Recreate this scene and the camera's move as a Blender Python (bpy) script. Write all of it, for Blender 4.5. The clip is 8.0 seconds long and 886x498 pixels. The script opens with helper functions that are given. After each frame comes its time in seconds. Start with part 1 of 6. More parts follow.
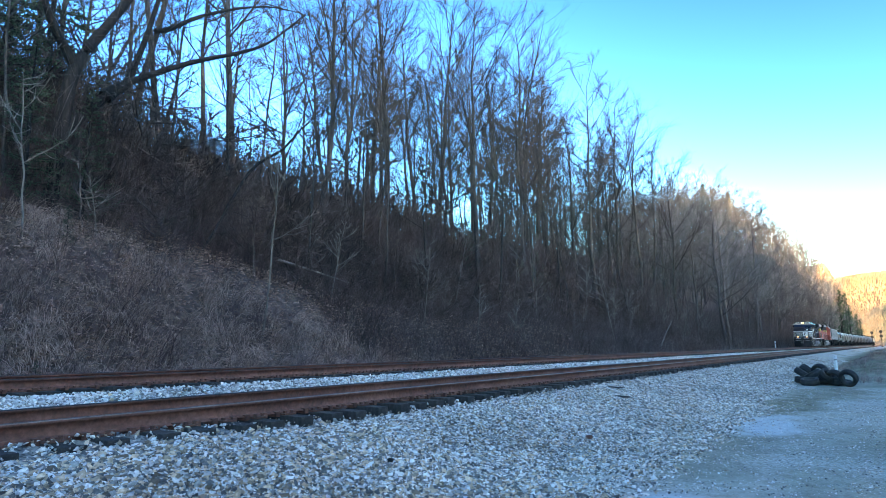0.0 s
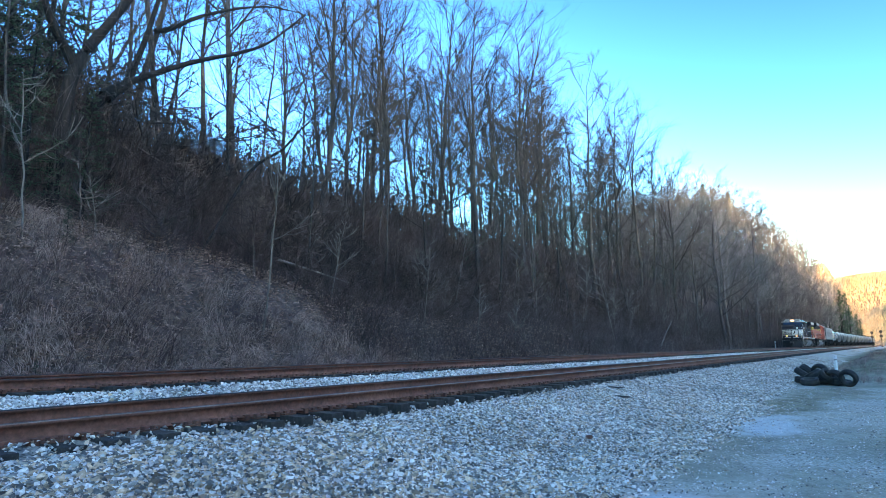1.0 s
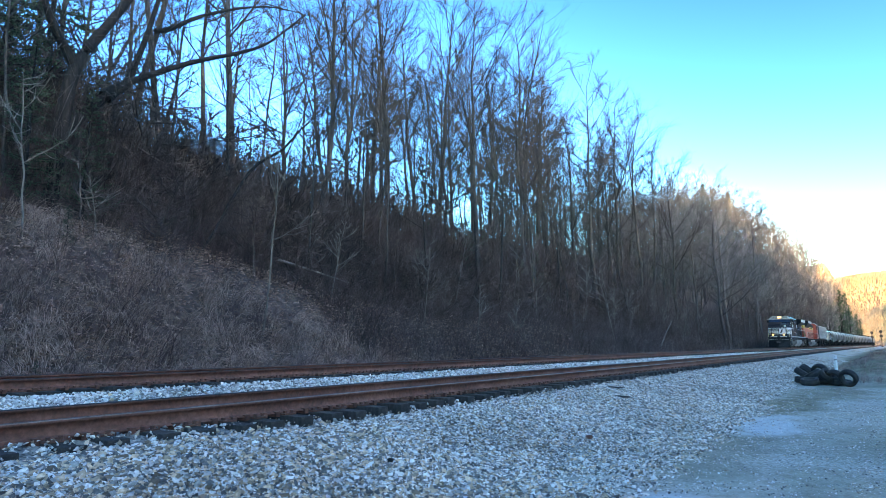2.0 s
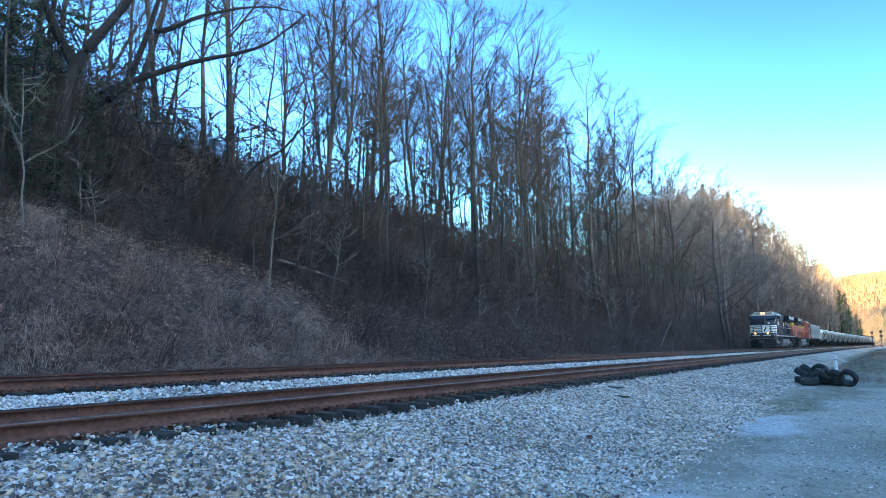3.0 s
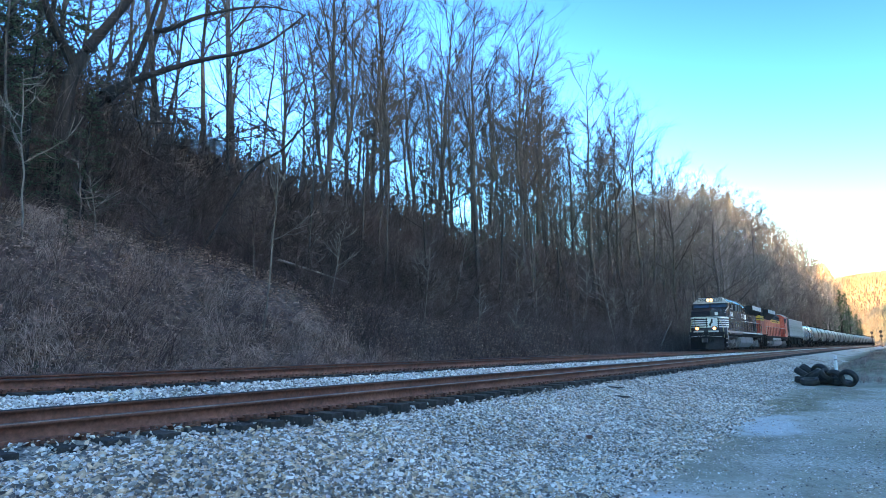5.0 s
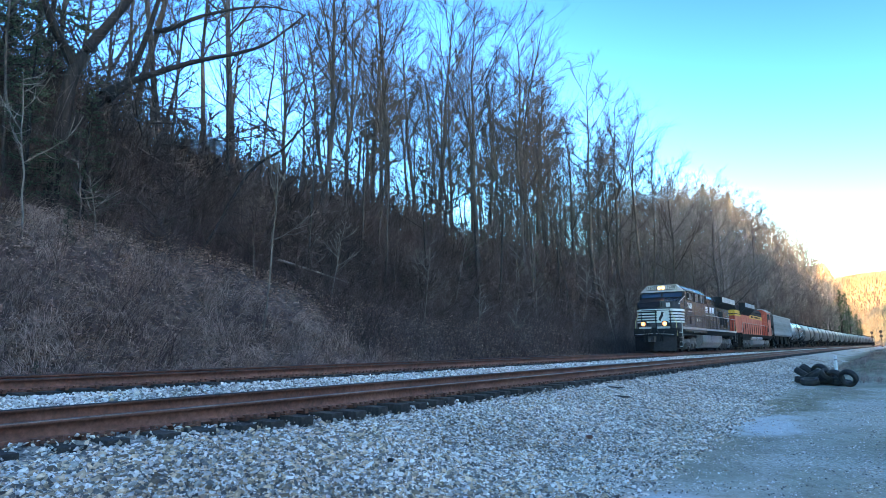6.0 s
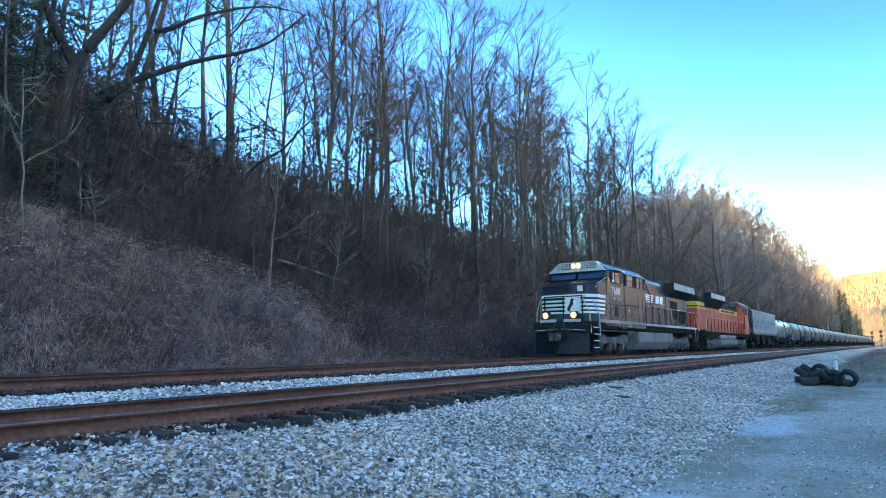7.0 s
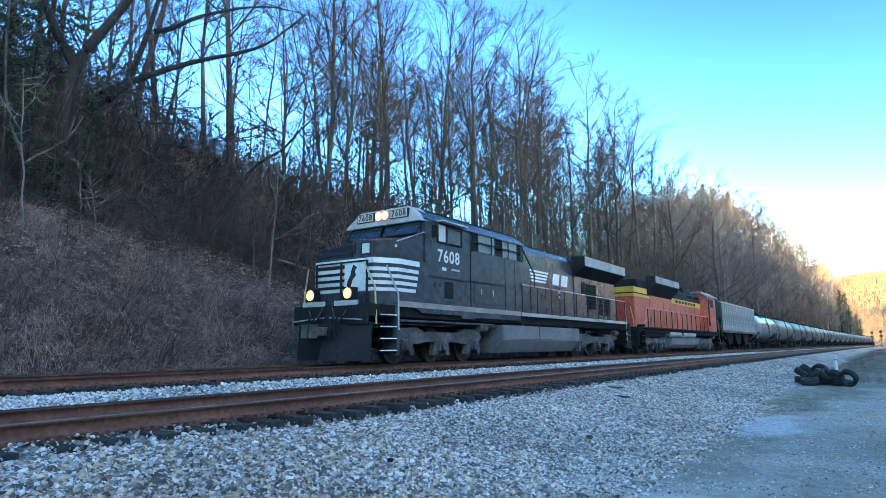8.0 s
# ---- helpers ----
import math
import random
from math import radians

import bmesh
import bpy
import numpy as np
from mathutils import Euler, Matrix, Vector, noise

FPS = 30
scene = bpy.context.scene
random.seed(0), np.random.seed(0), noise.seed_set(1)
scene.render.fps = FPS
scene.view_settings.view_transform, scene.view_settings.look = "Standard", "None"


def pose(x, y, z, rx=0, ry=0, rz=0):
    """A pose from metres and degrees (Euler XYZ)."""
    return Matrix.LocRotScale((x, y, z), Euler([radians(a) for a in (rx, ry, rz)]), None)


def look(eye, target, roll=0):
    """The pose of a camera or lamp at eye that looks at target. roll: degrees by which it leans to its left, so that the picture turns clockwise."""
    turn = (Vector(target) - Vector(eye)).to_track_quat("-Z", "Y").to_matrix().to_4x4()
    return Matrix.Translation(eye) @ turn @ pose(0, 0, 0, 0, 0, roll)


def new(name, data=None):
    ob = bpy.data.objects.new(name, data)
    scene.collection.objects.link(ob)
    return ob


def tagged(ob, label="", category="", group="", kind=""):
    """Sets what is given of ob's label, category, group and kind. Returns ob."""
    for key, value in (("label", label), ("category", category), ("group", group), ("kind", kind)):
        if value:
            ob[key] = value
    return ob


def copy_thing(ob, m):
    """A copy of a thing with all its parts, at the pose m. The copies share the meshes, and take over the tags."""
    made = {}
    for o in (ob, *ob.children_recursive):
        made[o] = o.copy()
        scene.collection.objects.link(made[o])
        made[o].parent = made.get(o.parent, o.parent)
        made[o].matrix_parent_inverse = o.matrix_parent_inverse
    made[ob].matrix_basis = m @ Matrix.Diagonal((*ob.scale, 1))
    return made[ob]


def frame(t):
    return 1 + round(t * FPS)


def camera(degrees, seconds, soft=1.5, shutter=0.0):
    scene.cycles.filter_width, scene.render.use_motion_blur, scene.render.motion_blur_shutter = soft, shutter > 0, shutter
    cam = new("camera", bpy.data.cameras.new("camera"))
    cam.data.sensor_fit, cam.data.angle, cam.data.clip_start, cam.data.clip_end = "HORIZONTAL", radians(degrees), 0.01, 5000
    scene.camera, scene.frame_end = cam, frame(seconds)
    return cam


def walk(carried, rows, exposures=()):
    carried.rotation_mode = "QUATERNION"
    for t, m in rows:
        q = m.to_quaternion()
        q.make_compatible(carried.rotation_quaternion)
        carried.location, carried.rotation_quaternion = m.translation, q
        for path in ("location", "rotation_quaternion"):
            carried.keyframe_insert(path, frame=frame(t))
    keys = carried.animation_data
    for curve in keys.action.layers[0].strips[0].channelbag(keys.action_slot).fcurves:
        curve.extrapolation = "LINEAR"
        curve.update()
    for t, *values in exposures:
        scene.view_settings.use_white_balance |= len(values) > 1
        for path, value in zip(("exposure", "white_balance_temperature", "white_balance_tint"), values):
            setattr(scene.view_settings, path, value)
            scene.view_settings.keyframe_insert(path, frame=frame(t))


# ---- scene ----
# ---------------------------------------------------------------- camera
EYE = (0.0, 0.0, 0.498)
YAW, PITCH = radians(34.595), radians(8.922)
AIM = (EYE[0] + math.cos(YAW) * math.cos(PITCH), EYE[1] + math.sin(YAW) * math.cos(PITCH), EYE[2] + math.sin(PITCH))
cam = camera(71.2, 8.0, soft=0.75)
walk(cam, [(0.0, look(EYE, AIM, -0.256)), (8.0, look(EYE, AIM, -0.256))],
     exposures=[(0.0, 0.38, 6500, -3.0), (8.0, 0.38, 6500, -3.0)])

# ---------------------------------------------------------------- light
SUN_ELEVATION, SUN_AZIMUTH = radians(13.0), radians(-112.0)  # low sun behind the ridge on the camera's side
world = bpy.data.worlds.new("sky")
scene.world = world
world.use_nodes = True
wn = world.node_tree.nodes
sky = wn.new("ShaderNodeTexSky")
sky.sky_type = "NISHITA"
sky.sun_disc = False
sky.sun_elevation = SUN_ELEVATION
sky.sun_rotation = radians(90) - SUN_AZIMUTH
sky.air_density, sky.dust_density, sky.ozone_density = 1.0, 0.8, 1.0
wn["Background"].inputs["Strength"].default_value = 0.15
deepen = wn.new("ShaderNodeGamma")  # a clear, dry winter sky: deep overhead, pale towards the horizon
deepen.inputs["Gamma"].default_value = 2.4
world.node_tree.links.new(sky.outputs[0], deepen.inputs["Color"])
world.node_tree.links.new(deepen.outputs[0], wn["Background"].inputs["Color"])
sun_data = bpy.data.lights.new("sun", "SUN")
sun_data.energy, sun_data.angle, sun_data.color = 2.0, radians(0.5), (1.0, 0.84, 0.64)
sun = new("sun", sun_data)
toward = Vector((math.cos(SUN_ELEVATION) * math.cos(SUN_AZIMUTH), math.cos(SUN_ELEVATION) * math.sin(SUN_AZIMUTH), math.sin(SUN_ELEVATION)))
sun.matrix_world = look(toward * 300, (0, 0, 0))


# ---------------------------------------------------------------- materials
def mat(name, dark, mid, light, fine=20.0, coarse=1.5, rough=0.85, metal=0.0, bump=0.3, spread=0.0, streak=1.0, gloss=0.5, coord="Object", dist=0.02, pieces=False):
    """Three tones mixed by a coarse and a fine noise; spread: how far each piece varies by itself."""
    m = bpy.data.materials.new(name)
    m.use_nodes = True
    nt = m.node_tree
    n, l = nt.nodes, nt.links
    b = n["Principled BSDF"]
    tc = n.new("ShaderNodeTexCoord")
    mp = n.new("ShaderNodeMapping")
    mp.inputs["Scale"].default_value = (1, 1, streak)
    l.new(tc.outputs[coord], mp.inputs[0])
    a, c = n.new("ShaderNodeTexNoise"), n.new("ShaderNodeTexNoise")
    for node, s, d in ((a, coarse, 3.0), (c, fine, 5.0)):
        node.inputs["Scale"].default_value = s
        node.inputs["Detail"].default_value = d
        node.inputs["Roughness"].default_value = 0.62
        l.new(mp.outputs[0], node.inputs["Vector"])
    mix = n.new("ShaderNodeMath")
    mix.operation = "MULTIPLY_ADD"
    mix.inputs[1].default_value = 0.5
    l.new(a.outputs[0], mix.inputs[0])
    half = n.new("ShaderNodeMath")
    half.operation = "MULTIPLY"
    half.inputs[1].default_value = 0.5
    l.new(c.outputs[0], half.inputs[0])
    l.new(half.outputs[0], mix.inputs[2])
    ramp = n.new("ShaderNodeValToRGB")
    e = ramp.color_ramp.elements
    e[0].position, e[0].color = 0.36, (*dark, 1)
    e[1].position, e[1].color = 0.66, (*light, 1)
    x = e.new(0.5)
    x.color = (*mid, 1)
    l.new(mix.outputs[0], ramp.inputs[0])
    out = ramp.outputs[0]
    if spread:
        info, geo = n.new("ShaderNodeObjectInfo"), n.new("ShaderNodeNewGeometry")
        add = n.new("ShaderNodeMath")
        add.operation = "ADD"
        if pieces:
            add.inputs[0].default_value = 0.5
        else:
            l.new(info.outputs["Random"], add.inputs[0])
        l.new(geo.outputs["Random Per Island"], add.inputs[1])
        rng = n.new("ShaderNodeMapRange")
        rng.inputs["From Min"].default_value, rng.inputs["From Max"].default_value = 0.0, 2.0
        rng.inputs["To Min"].default_value, rng.inputs["To Max"].default_value = 1 - spread, 1 + spread
        l.new(add.outputs[0], rng.inputs["Value"])
        hsv = n.new("ShaderNodeHueSaturation")
        l.new(rng.outputs[0], hsv.inputs["Value"])
        l.new(out, hsv.inputs["Color"])
        out = hsv.outputs[0]
    l.new(out, b.inputs["Base Color"])
    b.inputs["Roughness"].default_value, b.inputs["Metallic"].default_value = rough, metal
    b.inputs["Specular IOR Level"].default_value = gloss
    if bump:
        bp = n.new("ShaderNodeBump")
        bp.inputs["Strength"].default_value, bp.inputs["Distance"].default_value = bump, dist
        l.new(c.outputs[0], bp.inputs["Height"])
        l.new(bp.outputs[0], b.inputs["Normal"])
    return m


def plain(name, colour, rough=0.6, metal=0.0, emit=0.0, emit_colour=None):
    m = bpy.data.materials.new(name)
    m.use_nodes = True
    b = m.node_tree.nodes["Principled BSDF"]
    b.inputs["Base Color"].default_value = (*colour, 1)
    b.inputs["Roughness"].default_value, b.inputs["Metallic"].default_value = rough, metal
    if emit:
        b.inputs["Emission Color"].default_value = (*(emit_colour or colour), 1)
        b.inputs["Emission Strength"].default_value = emit
    return m


BARK = mat("bark", (0.026, 0.022, 0.020), (0.058, 0.049, 0.043), (0.14, 0.12, 0.106), 14, 0.9, 0.95, bump=0.5, spread=0.55, streak=0.25)
BARK_DARK = mat("dark_bark", (0.010, 0.0085, 0.008), (0.021, 0.018, 0.016), (0.05, 0.042, 0.037), 11, 1.4, 0.95, bump=0.9, streak=0.25)
BARK_PALE = mat("pale_bark", (0.10, 0.088, 0.076), (0.18, 0.16, 0.14), (0.32, 0.285, 0.25), 12, 1.2, 0.9, bump=0.3, spread=0.4, streak=0.3)
TWIG = mat("twig", (0.05, 0.041, 0.038), (0.10, 0.084, 0.078), (0.18, 0.152, 0.142), 3, 0.4, 0.95, bump=0, spread=0.45)
# paler than the near twigs and bark: distance haze put into the colours
TWIG_FAR = mat("hazed_twig", (0.13, 0.116, 0.112), (0.24, 0.216, 0.208), (0.38, 0.344, 0.33), 0.8, 0.06, 0.95, bump=0, spread=0.8)
BARK_FAR = mat("hazed_bark", (0.045, 0.038, 0.034), (0.10, 0.086, 0.076), (0.19, 0.165, 0.148), 10, 0.5, 0.95, bump=0.3, spread=0.6, streak=0.25)
BRUSH = mat("brush", (0.036, 0.026, 0.023), (0.09, 0.067, 0.06), (0.23, 0.18, 0.158), 3, 0.25, 0.95, bump=0, spread=0.9, pieces=True)
GRASS_DRY = mat("dry_grass", (0.15, 0.100, 0.086), (0.35, 0.255, 0.218), (0.58, 0.45, 0.385), 3, 0.3, 0.95, bump=0, spread=0.9, pieces=True)
BRAMBLE = mat("bramble", (0.055, 0.034, 0.033), (0.11, 0.072, 0.068), (0.21, 0.148, 0.14), 3, 0.25, 0.9, bump=0, spread=0.8, pieces=True)
# sunlight and haze on the distant woods are put into this pale tan
CANOPY = mat("sunlit_far_woods", (0.25, 0.19, 0.14), (0.33, 0.26, 0.195), (0.42, 0.335, 0.26), 0.06, 0.012, 0.95, bump=0, spread=0.3, pieces=True)
NEEDLES = mat("needles", (0.018, 0.04, 0.022), (0.036, 0.072, 0.036), (0.07, 0.115, 0.055), 6, 0.6, 0.8, bump=0, spread=0.4)
LEAVES_DARK = mat("evergreen_leaf", (0.028, 0.046, 0.024), (0.052, 0.085, 0.042), (0.095, 0.135, 0.07), 6, 0.6, 0.5, bump=0, spread=0.6, pieces=True)
LITTER = mat("leaf_litter", (0.20, 0.125, 0.098), (0.36, 0.25, 0.20), (0.56, 0.43, 0.36), 8, 0.7, 0.95, bump=0, spread=0.7)
STONE = mat("ballast_stone", (0.30, 0.28, 0.255), (0.52, 0.48, 0.44), (0.74, 0.69, 0.63), 30, 0.35, 0.85, bump=0.2, spread=1.5, pieces=True)
STONE_TAN = mat("tan_stone", (0.26, 0.18, 0.115), (0.44, 0.33, 0.225), (0.60, 0.48, 0.36), 30, 0.35, 0.85, bump=0.2, spread=1.5, pieces=True)
STONE_WHITE = mat("white_stone", (0.52, 0.50, 0.475), (0.72, 0.695, 0.665), (0.84, 0.82, 0.785), 30, 0.35, 0.85, bump=0.2, spread=0.7, pieces=True)
STONE_DARK = mat("dark_stone", (0.07, 0.064, 0.06), (0.13, 0.12, 0.112), (0.22, 0.205, 0.19), 30, 0.35, 0.85, bump=0.2, spread=1.0, pieces=True)
MOSSY = mat("mossy_rock", (0.03, 0.036, 0.02), (0.07, 0.078, 0.042), (0.16, 0.16, 0.12), 9, 2.5, 0.95, bump=0.6)
RUST = mat("rusty_steel", (0.075, 0.034, 0.022), (0.15, 0.066, 0.042), (0.25, 0.118, 0.078), 18, 1.3, 0.8, 0.1, bump=0.15)
STEEL_TOP = mat("worn_rail_head", (0.012, 0.012, 0.014), (0.024, 0.024, 0.027), (0.05, 0.048, 0.048), 20, 2, 0.55, 0.3, bump=0.05)
STEEL_EDGE = mat("polished_rail_edge", (0.16, 0.115, 0.09), (0.24, 0.185, 0.15), (0.34, 0.28, 0.24), 20, 2, 0.5, 0.4, bump=0.03)
TIE_WOOD = mat("creosoted_timber", (0.016, 0.014, 0.013), (0.035, 0.03, 0.027), (0.075, 0.066, 0.058), 22, 1.2, 0.9, bump=0.5, spread=0.4, streak=1)


# ---------------------------------------------------------------- mesh tools
def mesh_np(name, verts, faces, mats, mat_ids=None, smooth=False):
    """A mesh from arrays of equal-sided faces."""
    me = bpy.data.meshes.new(name)
    v, f = np.asarray(verts, np.float32), np.asarray(faces, np.int32)
    me.vertices.add(len(v))
    me.vertices.foreach_set("co", v.ravel())
    me.loops.add(f.size)
    me.loops.foreach_set("vertex_index", f.ravel())
    me.polygons.add(len(f))
    me.polygons.foreach_set("loop_start", np.arange(0, f.size, f.shape[1], dtype=np.int32))
    me.polygons.foreach_set("loop_total", np.full(len(f), f.shape[1], np.int32))
    for m in mats:
        me.materials.append(m)
    if mat_ids is not None:
        me.polygons.foreach_set("material_index", np.asarray(mat_ids, np.int32))
    if smooth:
        me.polygons.foreach_set("use_smooth", np.ones(len(f), bool))
    me.update(calc_edges=True)
    me.validate()
    return me


def tubes(paths, radii, sides=3):
    """Rings swept along N paths of K points: (N, K, 3) and (N, K) give vertices and quads."""
    p, r = np.asarray(paths, float), np.asarray(radii, float)
    n, k, _ = p.shape
    t = np.gradient(p, axis=1)
    t /= np.linalg.norm(t, axis=2, keepdims=True) + 1e-9
    ref = np.where(np.abs(t[..., 2:3]) > 0.9, np.array([1.0, 0, 0]), np.array([0, 0, 1.0]))
    u = np.cross(t, ref)
    u /= np.linalg.norm(u, axis=2, keepdims=True) + 1e-9
    w = np.cross(t, u)
    a = np.arange(sides) * 2 * math.pi / sides
    ring = u[:, :, None] * np.cos(a)[None, None, :, None] + w[:, :, None] * np.sin(a)[None, None, :, None]
    v = (p[:, :, None] + ring * r[:, :, None, None]).reshape(-1, 3)
    i = np.arange(n)[:, None, None] * k * sides + np.arange(k - 1)[None, :, None] * sides
    j, j2 = np.arange(sides)[None, None, :], (np.arange(sides)[None, None, :] + 1) % sides
    f = np.stack([i + j, i + j2, i + sides + j2, i + sides + j], -1).reshape(-1, 4)
    return v, f


def joined(groups):
    """Several (vertices, faces) as one."""
    vs, fs, base = [], [], 0
    for v, f in groups:
        vs.append(v), fs.append(f + base)
        base += len(v)
    return np.concatenate(vs), np.concatenate(fs)


def part(name, bm, material, parent, label="", smooth=False):
    me = bpy.data.meshes.new(name)
    if smooth:
        for f in bm.faces:
            f.smooth = True
    bm.to_mesh(me)
    bm.free()
    for m in (material if isinstance(material, (list, tuple)) else [material]):
        me.materials.append(m)
    ob = new(name, me)
    ob.parent = parent
    if label:
        ob["label"] = label
    return ob


def linked(name, me, parent=None, m=None):
    ob = new(name, me)
    ob.parent = parent
    if m is not None:
        ob.matrix_basis = m
    return ob


# ---------------------------------------------------------------- the line of the track
FAR_Y, NEAR_Y = 12.36, 7.51   # centres of the two tracks abeam of the camera
NEAR_Z = -0.20                # the near track lies lower


def side(s):
    """How far the line has bent to its left after s metres."""
    s = np.asarray(s, float)
    y1 = -0.5 * 1.5e-4 * np.minimum(s, 360.0) ** 2
    d = np.maximum(s - 360.0, 0)
    return y1 - 1.5e-4 * 360 * d + 0.5 * 1.2e-3 * d * d


def bend(s):
    s = np.asarray(s, float)
    return -1.5e-4 * np.minimum(s, 360.0) + 1.2e-3 * np.maximum(s - 360.0, 0)


def smooth_step(a, b, x):
    t = np.clip((np.asarray(x, float) - a) / (b - a), 0, 1)
    return t * t * (3 - 2 * t)


def wobble(x, y, size, seed=0.0):
    """Cheap rolling unevenness, about -1 to 1."""
    return (np.sin(x / size + 1.7 * np.sin(y / size * 0.7 + seed)) + np.sin(y / size * 1.3 + 1.1 * np.sin(x / size * 0.9 + 2 * seed)) + np.sin((x + y) / size * 2.1 + seed)) / 3


def ground_z(x, y):
    """Height of the ground: yard, ballast beds, cut bank, wooded hill, and the ridge behind the camera."""
    x, y = np.asarray(x, float), np.asarray(y, float)
    y0 = y - side(np.clip(x, -200, 700))
    yard = -1.02 + 0.02 * wobble(x, y, 1.7)
    z = yard
    # ballast of the near track and its shoulder towards the yard
    z = z + (-0.475 - 0.075 * smooth_step(3.6, 6.0, x) - z) * smooth_step(3.2, 6.0, y0) + 0.05 * smooth_step(6.2, 6.6, y0)
    # between the tracks, up to the far one
    z = z + (-0.27 - z) * smooth_step(8.9, 10.9, y0)
    # ditch behind the far track
    z = z - 0.55 * smooth_step(13.9, 15.4, y0)
    # cut bank and hill
    bank = 2.2 + 2.5 * smooth_step(27, 8, x)
    z = z + bank * smooth_step(15.5, 20.8, y0) + 0.25 * wobble(x, y, 3.1, 2) * smooth_step(15.5, 20, y0)
    crest = 6.6 + 29 * smooth_step(95, 250, x) + 1.7 * smooth_step(42, 14, x)
    z = z + crest * smooth_step(18.5 - 1.2 * smooth_step(110, 200, x), 36 + 6 * smooth_step(110, 200, x) - 5 * smooth_step(220, 330, x), y0) + 0.8 * wobble(x, y, 11, 1) * smooth_step(20, 30, y0)
    z = z - 10 * smooth_step(60, 160, y0) * smooth_step(150, 80, x)
    # berm at the far side of the yard
    z = z + (0.72 + 0.12 * wobble(x, y, 4.0)) * smooth_step(29, 42, x) * smooth_step(2.3, 0.0, y0)
    # the ridge behind the camera that keeps the sun off the valley floor
    # hump at x 800: added out of view to shade the middle hill
    ridge = 108 - 22 * smooth_step(-20, 120, x) - 86 * smooth_step(290, 480, x) + 110 * np.exp(-((x - 800) / 130) ** 2)
    z = z + ridge * smooth_step(-70, -190, y) * (1 + 0.08 * wobble(x, y, 37, 3))
    # hills beyond the bend
    far = np.hypot(x - 1600, (y + 260) * 0.6)
    z = z + 175 * np.exp(-(far / 380) ** 2) * (1 + 0.06 * wobble(x, y, 90, 1))
    mid = np.hypot(x - 980, y + 130)
    z = z + 72 * np.exp(-(mid / 130) ** 2) * (1 + 0.08 * wobble(x, y, 40, 2))
    return z


# ---------------------------------------------------------------- ground
def ground_material():
    """Pale gravel on the yard, darker gravel on the beds, brown litter on the bank and in the woods."""
    m = bpy.data.materials.new("ground")
    m.use_nodes = True
    nt = m.node_tree
    n, l = nt.nodes, nt.links
    b = n["Principled BSDF"]
    tc = n.new("ShaderNodeTexCoord")

    def noise_node(scale, detail=4.0):
        t = n.new("ShaderNodeTexNoise")
        t.inputs["Scale"].default_value, t.inputs["Detail"].default_value = scale, detail
        l.new(tc.outputs["Object"], t.inputs["Vector"])
        return t

    def ramp(src, stops):
        r = n.new("ShaderNodeValToRGB")
        e = r.color_ramp.elements
        e[0].position, e[0].color = stops[0][0], (*stops[0][1], 1)
        e[1].position, e[1].color = stops[-1][0], (*stops[-1][1], 1)
        for pos, col in stops[1:-1]:
            x = e.new(pos)
            x.color = (*col, 1)
        l.new(src, r.inputs[0])
        return r.outputs[0]

    def mix(fac, a, c):
        k = n.new("ShaderNodeMix")
        k.data_type = "RGBA"
        l.new(fac, k.inputs["Factor"])
        l.new(a, k.inputs[6])
        l.new(c, k.inputs[7])
        return k.outputs[2]

    stones = n.new("ShaderNodeTexVoronoi")
    stones.inputs["Scale"].default_value = 38
    l.new(tc.outputs["Object"], stones.inputs["Vector"])
    sep = n.new("ShaderNodeSeparateColor")
    l.new(stones.outputs["Color"], sep.inputs[0])
    gravel = ramp(sep.outputs[0], [(0.0, (0.20, 0.188, 0.165)), (0.45, (0.42, 0.40, 0.36)), (0.8, (0.58, 0.55, 0.50)), (1.0, (0.74, 0.71, 0.66))])
    sand = ramp(noise_node(6).outputs[0], [(0.3, (0.33, 0.295, 0.225)), (0.55, (0.46, 0.42, 0.335)), (0.75, (0.57, 0.53, 0.44))])
    moss = ramp(noise_node(9).outputs[0], [(0.35, (0.075, 0.085, 0.04)), (0.7, (0.17, 0.165, 0.09))])
    patch = ramp(noise_node(0.22, 3).outputs[0], [(0.38, (0.2, 0.2, 0.2)), (0.60, (0.95, 0.95, 0.95))])
    # bed gravel darkened: dirt and the shade between its stones are in the colour
    bed = ramp(sep.outputs[0], [(0.0, (0.08, 0.074, 0.066)), (0.5, (0.22, 0.205, 0.185)), (1.0, (0.42, 0.40, 0.37))])
    green = ramp(noise_node(0.13, 4).outputs[0], [(0.52, (0, 0, 0)), (0.66, (0.75, 0.75, 0.75))])
    yard = mix(green, mix(patch, gravel, sand), moss)
    litter = ramp(noise_node(3.5, 8).outputs[0], [(0.3, (0.045, 0.031, 0.026)), (0.5, (0.095, 0.067, 0.056)), (0.7, (0.20, 0.148, 0.124))])
    at = n.new("ShaderNodeAttribute")
    at.attribute_name = "gravel_bed"
    at2 = n.new("ShaderNodeAttribute")
    at2.attribute_name = "woods"
    at3 = n.new("ShaderNodeAttribute")
    at3.attribute_name = "turf"
    turf = ramp(noise_node(2.2, 8).outputs[0], [(0.3, (0.085, 0.08, 0.038)), (0.5, (0.17, 0.152, 0.085)), (0.72, (0.31, 0.28, 0.185))])
    yard = mix(at3.outputs["Fac"], yard, turf)
    # even pale patches, lighter than the yard around them
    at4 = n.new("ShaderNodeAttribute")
    at4.attribute_name = "pale_ground"
    pale_area = ramp(noise_node(14, 6).outputs[0], [(0.3, (0.50, 0.51, 0.51)), (0.7, (0.66, 0.67, 0.67))])
    yard = mix(at4.outputs["Fac"], yard, pale_area)
